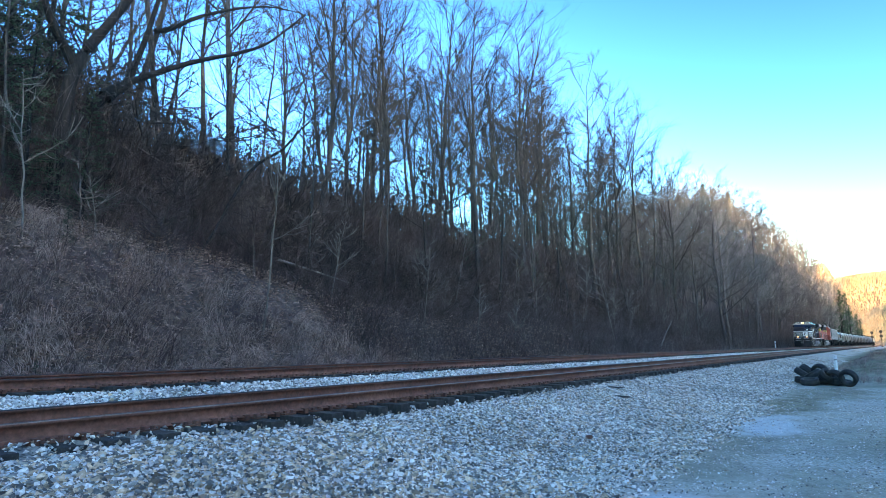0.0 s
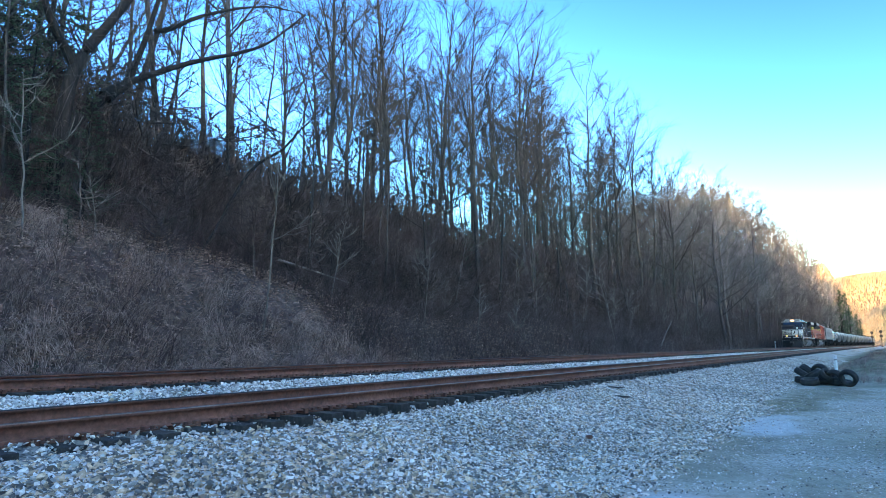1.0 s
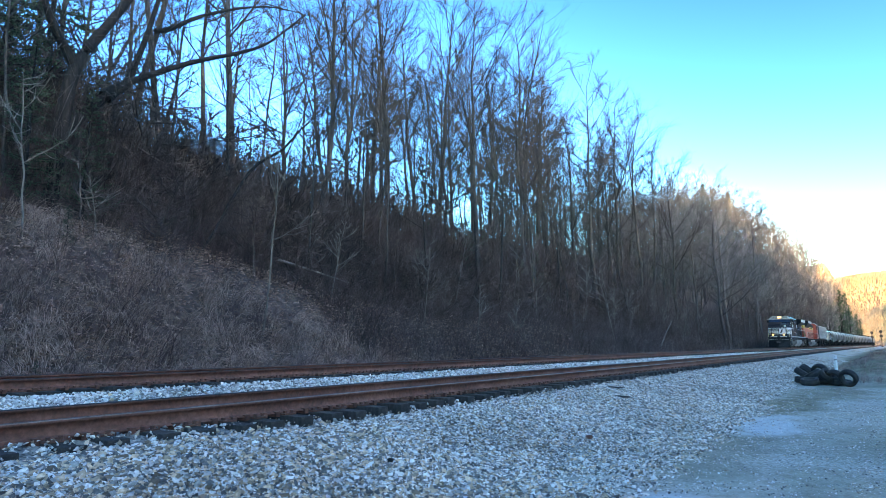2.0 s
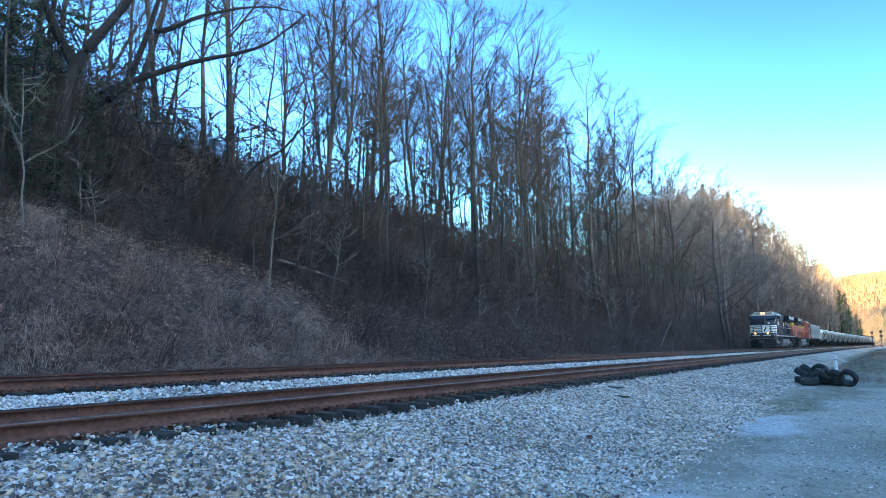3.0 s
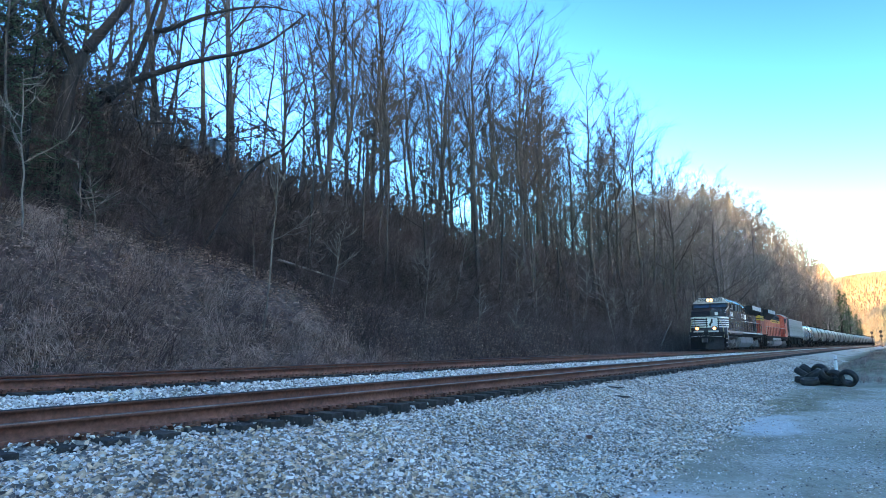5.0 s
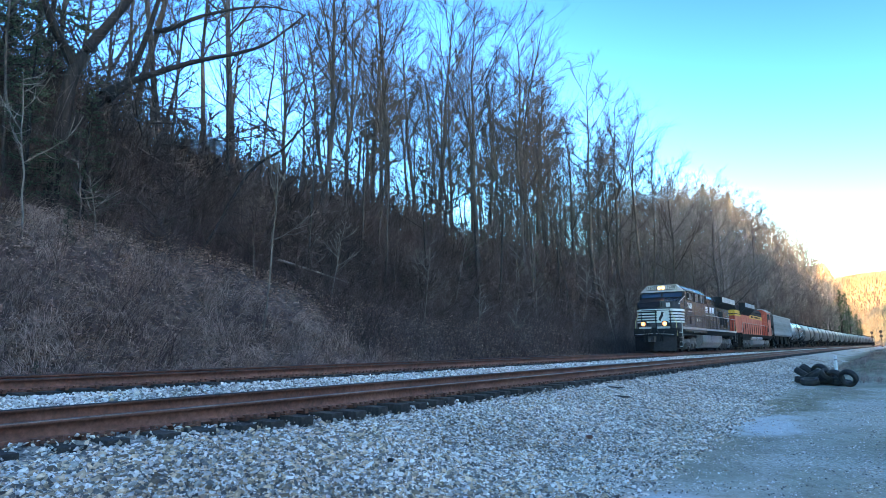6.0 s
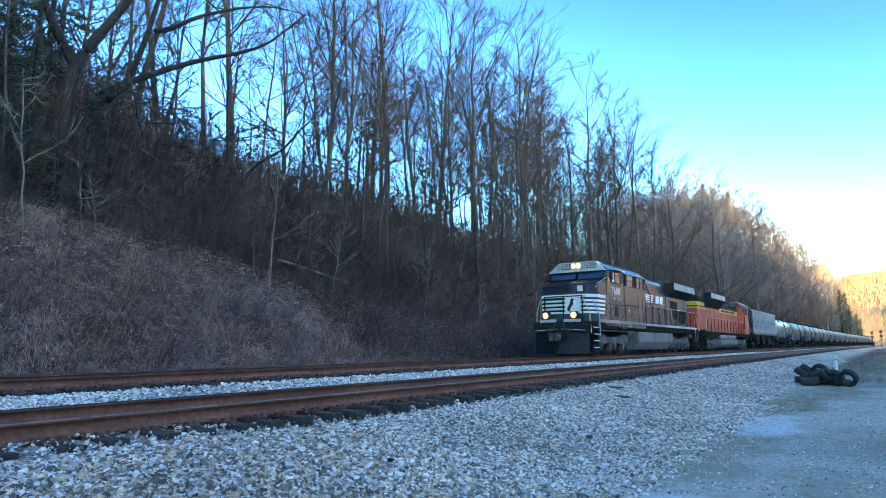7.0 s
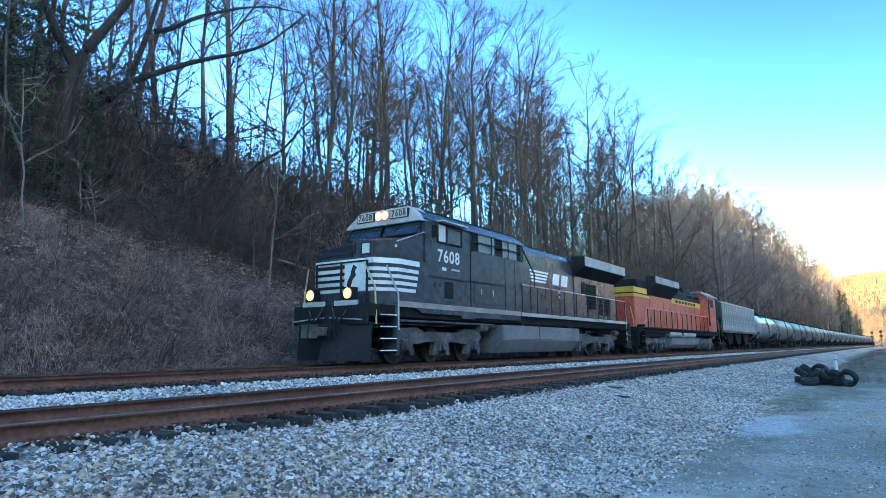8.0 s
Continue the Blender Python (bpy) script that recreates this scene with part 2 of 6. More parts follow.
    base = mix(at2.outputs["Fac"], mix(at.outputs["Fac"], yard, bed), litter)
    l.new(base, b.inputs["Base Color"])
    b.inputs["Roughness"].default_value = 0.9
    bp = n.new("ShaderNodeBump")
    bp.inputs["Strength"].default_value, bp.inputs["Distance"].default_value = 0.7, 0.02
    bp.invert = True
    l.new(stones.outputs["Distance"], bp.inputs["Height"])
    l.new(bp.outputs[0], b.inputs["Normal"])
    return m


def build_ground():
    xs = np.unique(np.concatenate([np.arange(-6, 40, 0.25), np.arange(40, 120, 1.0), np.arange(120, 700, 8), -6 - np.geomspace(1, 2500, 40), np.arange(708, 2100, 24), 2100 + np.geomspace(30, 2500, 25)]))
    ys = np.unique(np.concatenate([np.arange(-8, 24, 0.25), np.arange(24, 70, 1.5), 70 + np.geomspace(2, 3500, 45), -8 - np.geomspace(0.5, 34, 26), np.arange(-600, -50, 16), -600 - np.geomspace(20, 3000, 14)]))
    gx, gy = np.meshgrid(xs, ys, indexing="ij")
    yy = gy + side(np.clip(gx, -200, 700)) * smooth_step(300, 70, np.abs(gy))
    v = np.stack([gx, yy, ground_z(gx, yy)], -1).reshape(-1, 3)
    a, c = len(xs), len(ys)
    i = (np.arange(a - 1)[:, None] * c + np.arange(c - 1)[None, :]).ravel()
    me = mesh_np("ground", v, np.stack([i, i + c, i + c + 1, i + 1], -1), [ground_material()], smooth=True)
    bed = (smooth_step(2.6, 3.8, gy) * smooth_step(15.5, 14.8, gy) * smooth_step(62, 48, gx)).ravel()
    woods = np.maximum(smooth_step(14.8, 15.8, gy), smooth_step(-9, -16, gy)).ravel()
    woods = np.maximum(woods, smooth_step(420, 520, gx).ravel() * ((np.abs(gy - 10) > 7) | (gx > 600)).ravel())
    turf = (np.maximum(smooth_step(26, 34, gx + 3 * wobble(gx, gy, 3.0)) * smooth_step(3.3, 1.8, gy + 0.6 * wobble(gx, gy, 2.0, 1) - 0.9 * smooth_step(38, 50, gx)), smooth_step(-4, -7, gy)) * 0.92).ravel()
    def blob(x, y, rx, ry, k):
        d = np.hypot((gx - x) / rx, (gy - y) / ry) + 0.35 * wobble(gx, gy, 0.5, k) + 0.25 * wobble(gx, gy, 0.21, k + 1)
        return smooth_step(1.15, 0.6, d)

    turf = np.maximum(turf, np.maximum(blob(18.8, 2.0, 3.4, 1.0, 1), np.maximum(0.9 * blob(23.5, 1.3, 3.4, 1.2, 6), np.maximum(0.55 * blob(9.6, 2.1, 2.4, 0.9, 7), 0.45 * blob(8.2, 0.4, 1.6, 0.8, 8)))).ravel() * 0.85)
    pale_area = np.maximum(blob(13.6, 1.9, 1.7, 0.75, 2), blob(6.3, 1.6, 0.7, 0.6, 3)).ravel()
    for name, values in (("gravel_bed", bed), ("woods", woods), ("turf", turf), ("pale_ground", pale_area)):
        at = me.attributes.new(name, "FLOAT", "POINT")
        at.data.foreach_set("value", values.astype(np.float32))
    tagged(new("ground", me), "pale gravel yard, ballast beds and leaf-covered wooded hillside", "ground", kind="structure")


build_ground()


# ---------------------------------------------------------------- tracks
def swept(profile, s, lat, z0, closed=True):
    """A profile of (towards the hill, up) points swept along a track at lat metres from the line abeam."""
    p = np.asarray(profile, float)
    th = bend(s)
    cx, cy = s - lat * 0, side(s) + lat
    v = np.empty((len(s), len(p), 3))
    v[..., 0] = cx[:, None] - p[None, :, 0] * np.sin(th)[:, None]
    v[..., 1] = cy[:, None] + p[None, :, 0] * np.cos(th)[:, None]
    v[..., 2] = z0 + p[None, :, 1]
    k = len(p)
    i = np.arange(len(s) - 1)[:, None] * k
    j = np.arange(k)[None, :]
    j2 = (j + 1) % k
    f = np.stack([i + j, i + j2, i + k + j2, i + k + j], -1).reshape(-1, 4)
    return v.reshape(-1, 3), f


RAIL_PROFILE = [(-0.076, -0.186), (0.076, -0.186), (0.076, -0.175), (0.025, -0.158), (0.009, -0.14), (0.009, -0.05), (0.034, -0.038), (0.037, -0.012), (0.028, -0.001), (0.0, 0.0), (-0.028, -0.001), (-0.037, -0.012), (-0.034, -0.038), (-0.009, -0.05), (-0.009, -0.14), (-0.025, -0.158), (-0.076, -0.175)]
S_LINE = np.concatenate([np.arange(-40, 60, 2.0), np.arange(60, 620, 8.0)])


def build_track(name, y, z, label):
    root = tagged(new(name), label, "railway track", kind="structure")
    for k in (-0.755, 0.755):
        v, f = swept(RAIL_PROFILE, S_LINE, y + k, z)
        edge = 2 if k < 0 and z < -0.1 else 1
        ids = np.tile([0, 0, 0, 0, 0, 0, 1, 1, 1, 1, edge, 0, 0, 0, 0, 0, 0], len(S_LINE) - 1)
        linked("rail", mesh_np("rail", v, f, [RUST, STEEL_TOP, STEEL_EDGE], ids), root)
    return root


track_near = build_track("track_1", NEAR_Y, NEAR_Z, "rusty steel rails on dark timber ties, empty near track")
track_far = build_track("track_2", FAR_Y, 0.0, "rusty steel rails of the far track carrying the train")


# ---------------------------------------------------------------- woods
rng = np.random.default_rng(7)


def grow(height, seed, spread=0.45, limbs=16, twigs=7, clear=0.4, lean=0.06, base=None, kinks=1.0, fine=True):
    """A bare tree: trunk and limbs as thick tubes, and a crown of fine twigs. Gives two meshes' worth of arrays."""
    g = np.random.default_rng(seed)
    r0 = base or height * 0.0072 + 0.03
    k = 9
    t = np.linspace(0, 1, k)
    trunk = np.zeros((k, 3))
    drift = np.cumsum(g.normal(0, 0.012 * kinks, (k, 2)), 0) * height * 0.55 + g.normal(0, lean, 2) * height * t[:, None]
    trunk[:, :2], trunk[:, 2] = drift - drift[0], t * height
    trunk[0, 2] = -0.5
    tr = r0 * (1 - t) ** 0.8 + 0.012
    tr[0] *= 1.35
    thick = [tubes([trunk], [tr], 7)]
    big, big_r, small, small_r, tips, tips_r, mids, mids_r = [], [], [], [], [], [], [], []
    fineness = min(max(height / 22, 0.4), 1.0)
    forks = int(g.integers(0, 2))

    def limb(p, d, length, r, level):
        q = np.linspace(0, 1, 5)[:, None]
        up = np.array([0, 0, 1.0])
        bow = g.normal(0, 0.07 * kinks, (5, 3)) * length * q
        path = p + d * q * length + up * (q ** 2) * length * 0.2 + np.cumsum(bow, 0) * 0.4
        rad = (r * (1 - q[:, 0]) ** 0.8 + 0.008)
        if level == 0:
            big.append(path), big_r.append(rad)
        else:
            small.append(path), small_r.append(rad)
        count = int(twigs * (1.0 if level == 0 else 0.62))
        for _ in range(count):
            f = g.uniform(0.22, 0.98)
            i = min(int(f * 4), 3)
            pos = path[i] + (path[i + 1] - path[i]) * (f * 4 - i)
            dd = d + g.normal(0, 0.46 if level == 0 else 0.40, 3) + up * 0.16
            dd /= np.linalg.norm(dd)
            ll = length * g.uniform(0.3, 0.6) * (1.15 - 0.5 * f) * (1.0 if level == 0 else 1.25)
            if level == 0:
                limb(pos, dd, ll, r * (1 - f) * 0.55 + 0.007, 1)
            else:
                qq = np.linspace(0, 1, 3)[:, None]
                tip = pos + dd * qq * ll + g.normal(0, 0.06, (3, 3)) * ll * qq + up * qq ** 2 * ll * 0.15
                mids.append(tip), mids_r.append(np.array([0.011, 0.008, 0.005]) * fineness)
                if fine:
                    for _ in range(2):
                        d2 = dd + g.normal(0, 0.32, 3)
                        a = tip[1] + (tip[2] - tip[1]) * g.uniform(-0.6, 0.8)
                        tips.append(a + d2 * qq[::2] * ll * g.uniform(0.6, 1.2)), tips_r.append(np.array([0.0065, 0.003]))

    for i in range(limbs):
        f = clear + (1 - clear) * ((i + g.uniform(0, 1)) / limbs) ** 0.9
        f = min(f, 0.985)
        j = min(int(f * (k - 1)), k - 2)
        pos = trunk[j] + (trunk[j + 1] - trunk[j]) * (f * (k - 1) - j)
        az = g.uniform(0, 2 * math.pi)
        tilt = g.uniform(0.62, 1.3) * (0.66 + spread)
        d = np.array([math.cos(az) * math.sin(tilt), math.sin(az) * math.sin(tilt), math.cos(tilt)])
        limb(pos, d, height * spread * g.uniform(0.45, 1.0) * (1.12 - 0.75 * (f - clear) / (1 - clear)), r0 * (1 - f) * 0.42 + 0.013, 0)
    for i in range(forks):
        j = int(k * 0.45)
        az = g.uniform(0, 2 * math.pi)
        limb(trunk[j], np.array([math.cos(az) * 0.38, math.sin(az) * 0.38, 0.92]), height * 0.4, tr[j] * 0.75, 0)
    thick.append(tubes(big, big_r, 5))
    if small:
        thick.append(tubes(small, small_r, 3))
    crown = [tubes(mids, mids_r, 3)]
    if tips:
        crown.append(tubes(tips, tips_r, 3))
    return joined(thick), joined(crown)


def tree_kind(name, bark, twig, **kw):
    (v, f), crown = grow(**kw)
    a = mesh_np("trunk", v, f, [bark], smooth=True)
    c = mesh_np("crown", *crown, [twig])
    return a, c


def plant(name, kind, m, label, category, group):
    root = tagged(new(name), label, category, group)
    root.matrix_basis = m
    linked("trunk", kind[0], root)
    linked("crown", kind[1], root)
    return root


TALL = [tree_kind("tall", BARK, TWIG, height=h, seed=s, spread=sp, limbs=n, clear=c) for h, s, sp, n, c in
        ((24, 1, 0.34, 22, 0.36), (26, 2, 0.30, 22, 0.40), (22, 3, 0.40, 20, 0.28), (25, 4, 0.28, 24, 0.44), (20, 5, 0.42, 20, 0.30), (27, 6, 0.32, 22, 0.42), (23, 8, 0.26, 22, 0.36))]
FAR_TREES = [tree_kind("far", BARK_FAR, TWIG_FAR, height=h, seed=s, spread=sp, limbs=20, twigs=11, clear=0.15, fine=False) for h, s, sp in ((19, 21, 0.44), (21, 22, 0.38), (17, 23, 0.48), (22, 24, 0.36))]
SAPLINGS = [tree_kind("sapling", BARK_PALE, TWIG, height=h, seed=s, spread=0.35, limbs=9, twigs=4, clear=0.35, base=0.03, lean=0.09, fine=False) for h, s in ((5.5, 31), (7.0, 32), (4.2, 33), (8.5, 34))]
POLES = [tree_kind("pole", BARK, TWIG, height=h, seed=s, spread=0.24, limbs=12, twigs=5, clear=0.5, base=0.075, fine=False) for h, s in ((14, 41), (16, 42), (12, 43))]


def scatter(count, x0, x1, y0, y1, gap, seed):
    g = np.random.default_rng(seed)
    out = []
    tries = 0
    while len(out) < count and tries < count * 40:
        tries += 1
        x, y = g.uniform(x0, x1), g.uniform(y0, y1)
        if all((x - a) ** 2 + (y - b) ** 2 > gap * gap for a, b, _ in out):
            out.append((x, y, g.uniform(0, 360)))
    return out


def stand(x, y0, turn, scale=1.0, tilt=0.0):
    y = y0 + float(side(x))
    return pose(x, y, float(ground_z(x, y)), tilt, 0, turn) @ Matrix.Diagonal((scale, scale, scale, 1))


for i, (x, y, a) in enumerate(scatter(92, 3, 100, 24.5, 50, 2.6, 3)):
    plant("bare_tree", TALL[i % 7], stand(x, y, a, (0.82 + 0.3 * ((i * 37) % 10) / 10) * (1.0 + 0.12 * (60 < x < 100)), (i * 53 % 9) - 4.0), "tall bare deciduous tree with grey-brown bark on the wooded slope", "tree", "bare trees on the hill")
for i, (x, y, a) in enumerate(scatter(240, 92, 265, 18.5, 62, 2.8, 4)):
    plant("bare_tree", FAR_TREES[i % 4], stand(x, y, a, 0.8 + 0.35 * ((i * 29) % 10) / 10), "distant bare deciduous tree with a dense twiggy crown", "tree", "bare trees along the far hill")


plant("bare_tree", TALL[1], stand(69.0, 34.2, 40, 1.14), "tall bare deciduous tree with grey-brown bark on the wooded slope", "tree", "bare trees on the hill")
plant("bare_tree", TALL[3], stand(74.0, 35.0, 190, 1.12), "tall bare deciduous tree with grey-brown bark on the wooded slope", "tree", "bare trees on the hill")


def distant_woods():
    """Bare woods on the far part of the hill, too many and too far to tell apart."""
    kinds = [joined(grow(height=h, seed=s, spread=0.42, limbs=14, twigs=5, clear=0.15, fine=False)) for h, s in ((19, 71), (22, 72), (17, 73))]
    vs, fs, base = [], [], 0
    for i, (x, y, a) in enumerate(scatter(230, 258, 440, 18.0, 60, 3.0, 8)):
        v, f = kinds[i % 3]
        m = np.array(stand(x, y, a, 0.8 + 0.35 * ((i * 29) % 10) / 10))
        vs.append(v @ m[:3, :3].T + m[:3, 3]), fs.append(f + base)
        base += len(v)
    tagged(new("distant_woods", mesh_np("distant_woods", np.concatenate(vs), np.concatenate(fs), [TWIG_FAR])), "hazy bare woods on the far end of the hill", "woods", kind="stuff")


distant_woods()
for i, (x, y, a) in enumerate(scatter(110, 3, 100, 21.5, 40, 1.6, 5)):
    plant("slender_tree", POLES[i % 3], stand(x, y, a, 0.6 + 0.5 * ((i * 31) % 10) / 10, (i * 41 % 13) - 6.0), "slender bare young tree among brush", "tree", "young trees on the slope")
for i, (x, y, a) in enumerate(scatter(60, 4, 90, 17.5, 26, 1.5, 6)):
    plant("sapling", SAPLINGS[i % 4], stand(x, y, a, 0.45 + 0.45 * ((i * 43) % 10) / 10, (i * 61 % 17) - 8.0), "thin pale-barked sapling on the cut bank", "sapling", "saplings on the bank")


def brush(name, n, x0, x1, y0, y1, h0, h1, material, label, seed, droop=0.5, r=0.006, lean=0.5, power=1.0):
    """Thin bent stems standing all over a strip of the bank."""
    g = np.random.default_rng(seed)
    x = x0 + (x1 - x0) * g.uniform(0, 1, n) ** power
    y = g.uniform(y0, y1, n) + side(np.minimum(x, 700)) * (x < 760)
    p0 = np.stack([x, y, ground_z(x, y) - 0.05], -1)
    h = g.uniform(h0, h1, n) * g.uniform(0.55, 1.15, n)
    az = g.uniform(0, 2 * math.pi, n)
    d = np.stack([np.cos(az), np.sin(az), 0 * az], -1) * (g.uniform(0.1, 1, n) * lean * h)[:, None]
    up = np.array([0, 0, 1.0])
    p1 = p0 + d * 0.35 + up * (h * 0.62)[:, None]
    p2 = p0 + d * (0.9 + droop * 0.5) + up * (h * (1 - 0.35 * droop * g.uniform(0, 1, n)))[:, None]
    p1 = p1 + g.normal(0, 0.11, (n, 3)) * h[:, None]
    p2 = p2 + g.normal(0, 0.17, (n, 3)) * h[:, None] * (r < 0.2)
    rr = np.stack([np.full(n, r), np.full(n, r * 0.75), np.full(n, r * 0.4)], -1) * g.uniform(0.6, 1.5, n)[:, None]
    v, f = tubes(np.stack([p0, p1, p2], 1), rr, 3)
    tagged(new(name, mesh_np(name, v, f, [material])), label, name.replace("_", " "), kind="stuff")


brush("undergrowth", 15000, 2, 120, 21.0, 30, 0.8, 2.8, BRUSH, "dense leafless brown brush covering the hillside", 11, lean=1.5, r=0.009, power=1.2)
brush("undergrowth", 6500, 3, 34, 22.8, 27.5, 2.2, 5.0, BRUSH, "tall leafless brush at the top of the bank", 17, lean=0.8, r=0.009, power=1.1)
brush("undergrowth", 15000, 4, 200, 29.0, 48, 2.0, 6.5, BRUSH, "dense leafless brush on the hill top", 13, lean=0.7, r=0.013, power=1.3)
def tussocks(name, clumps, per, x0, x1, y0, y1, h0, h1, material, label, seed, r, lean, power=1.3, wedge=False):
    """Clumps of long stems that all hang over one way."""
    g = np.random.default_rng(seed)
    cx = x0 + (x1 - x0) * g.uniform(0, 1, clumps) ** power
    cy = y0 + (y1 - y0) * g.uniform(0, 1, clumps) * (np.clip(1 - (cx - 8) / 19, 0.1, 1) if wedge else 1)
    way, size = g.normal(-1.57, 0.8, clumps), g.uniform(h0, h1, clumps)
    n = clumps * per
    x = np.repeat(cx, per) + g.normal(0, 0.16, n)
    y = np.repeat(cy, per) + g.normal(0, 0.16, n)
    y = np.maximum(y, y0 - 0.1) + side(x)
    h = np.repeat(size, per) * g.uniform(0.5, 1.15, n)
    az = np.repeat(way, per) + g.normal(0, 0.6, n)
    d = np.stack([np.cos(az), np.sin(az), 0 * az], -1) * (h * lean * g.uniform(0.3, 1.1, n))[:, None]
    up = np.array([0, 0, 1.0])
    p0 = np.stack([x, y, ground_z(x, y) - 0.04], -1)
    k = [p0, p0 + d * 0.22 + up * (h * 0.45)[:, None], p0 + d * 0.6 + up * (h * 0.72)[:, None], p0 + d * 1.05 + up * (h * g.uniform(0.35, 0.75, n))[:, None]]
    rr = np.array([1.0, 0.85, 0.65, 0.3])[None] * (r * g.uniform(0.6, 1.4, n))[:, None]
    v, f = tubes(np.stack(k, 1), rr, 3)
    tagged(new(name, mesh_np(name, v, f, [material])), label, name.replace("_", " "), kind="stuff")


brush("undergrowth", 11000, 78, 270, 16.2, 27, 1.6, 4.6, BRUSH, "bare brush along the foot of the far hill", 24, lean=0.6, r=0.014, power=1.2)
tussocks("dry_grass", 1250, 24, 3, 60, 15.1, 21.6, 0.35, 0.95, GRASS_DRY, "clumps of long dry bent grass on the bank", 12, 0.0068, 1.0, 1.7, True)
brush("undergrowth", 9000, 14, 52, 22.8, 32.0, 2.4, 5.8, BRUSH, "tall dark brush between the trunks on the slope", 27, lean=0.5, r=0.010)
brush("undergrowth", 6500, 32, 66, 26.0, 37.0, 4.0, 8.0, BRUSH, "tall dark brush on the crest between the trunks", 28, lean=0.45, r=0.012)
brush("undergrowth", 9000, 19, 80, 16.4, 22.0, 0.7, 2.4, BRUSH, "dark leafless brush reaching down to the ditch", 26, lean=1.0, r=0.009, power=1.3)
tussocks("brambles", 650, 11, 3, 80, 16.0, 23.5, 0.9, 2.2, BRAMBLE, "arching purple-brown bramble canes on the bank", 18, 0.006, 1.0)
brush("undergrowth", 10000, 4, 40, 26.0, 40, 3.0, 7.5, BRUSH, "tall leafless brush along the crest of the hill", 19, lean=0.5, r=0.011, power=1.1)
brush("undergrowth", 2600, 4.5, 11.5, 21.6, 24.0, 2.4, 5.0, BRUSH, "tall vine-choked thicket at the top of the bank", 20, lean=0.45, r=0.008)
brush("undergrowth", 18000, 26, 95, 24.0, 40, 3.2, 7.2, BRUSH, "leafless brush between the trunks", 21, lean=0.6, r=0.011)
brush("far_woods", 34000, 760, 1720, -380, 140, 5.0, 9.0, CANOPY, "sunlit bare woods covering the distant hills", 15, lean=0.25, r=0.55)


def litter():
    """Fallen leaves lying on the bank."""
    g = np.random.default_rng(16)
    n = 24000
    x, y = 4 + 40 * g.uniform(0, 1, n) ** 1.4, g.uniform(15.8, 23.0, n)
    y = y + side(x)
    c = np.stack([x, y, ground_z(x, y) + g.uniform(0.02, 0.45, n)], -1)
    q = g.normal(0, 1, (n, 4, 3)) * np.array([0.05, 0.05, 0.025])
    v = (c[:, None] + q).reshape(-1, 3)
    i = np.arange(n)[:, None] * 4
    f = np.concatenate([i + np.array([[0, 1, 2]]), i + np.array([[0, 2, 3]]), i + np.array([[0, 3, 1]]), i + np.array([[1, 3, 2]])])
    tagged(new("fallen_leaves", mesh_np("fallen_leaves", v, f, [LITTER])), "curled brown fallen leaves on the bank", "leaves", kind="stuff")


litter()
tussocks("turf_grass", 420, 16, 30, 75, -5.0, 2.6, 0.15, 0.4, GRASS_DRY, "short dull grass tufts on the berm", 22, 0.006, 0.8, 1.2)
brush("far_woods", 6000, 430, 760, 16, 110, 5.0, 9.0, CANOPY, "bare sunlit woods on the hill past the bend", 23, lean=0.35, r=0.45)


def thicket():
    """Low twiggy shrubs grown into one tangle over the bank."""
    kinds = [joined(grow(height=h, seed=s, spread=0.75, limbs=13, twigs=6, clear=0.03, base=0.022, lean=0.2, kinks=2.0, fine=False)) for h, s in ((2.2, 75), (2.8, 76), (1.7, 77), (3.4, 78))]
    vs, fs, base = [], [], 0
    for i, (x, y, a) in enumerate(scatter(300, 4, 80, 20.4, 31.0, 0.8, 9)):
        v, f = kinds[i % 4]
        m = np.array(stand(x, y, a, (0.7 + 0.6 * ((i * 29) % 10) / 10) * (1 + 0.5 * (y > 24)), (i * 17 % 41) - 20.0))
        vs.append(v @ m[:3, :3].T + m[:3, 3]), fs.append(f + base)
        base += len(v)
    tagged(new("thicket", mesh_np("thicket", np.concatenate(vs), np.concatenate(fs), [BRUSH])), "tangled twiggy bare shrubs over the bank", "shrubs", kind="stuff")


thicket()


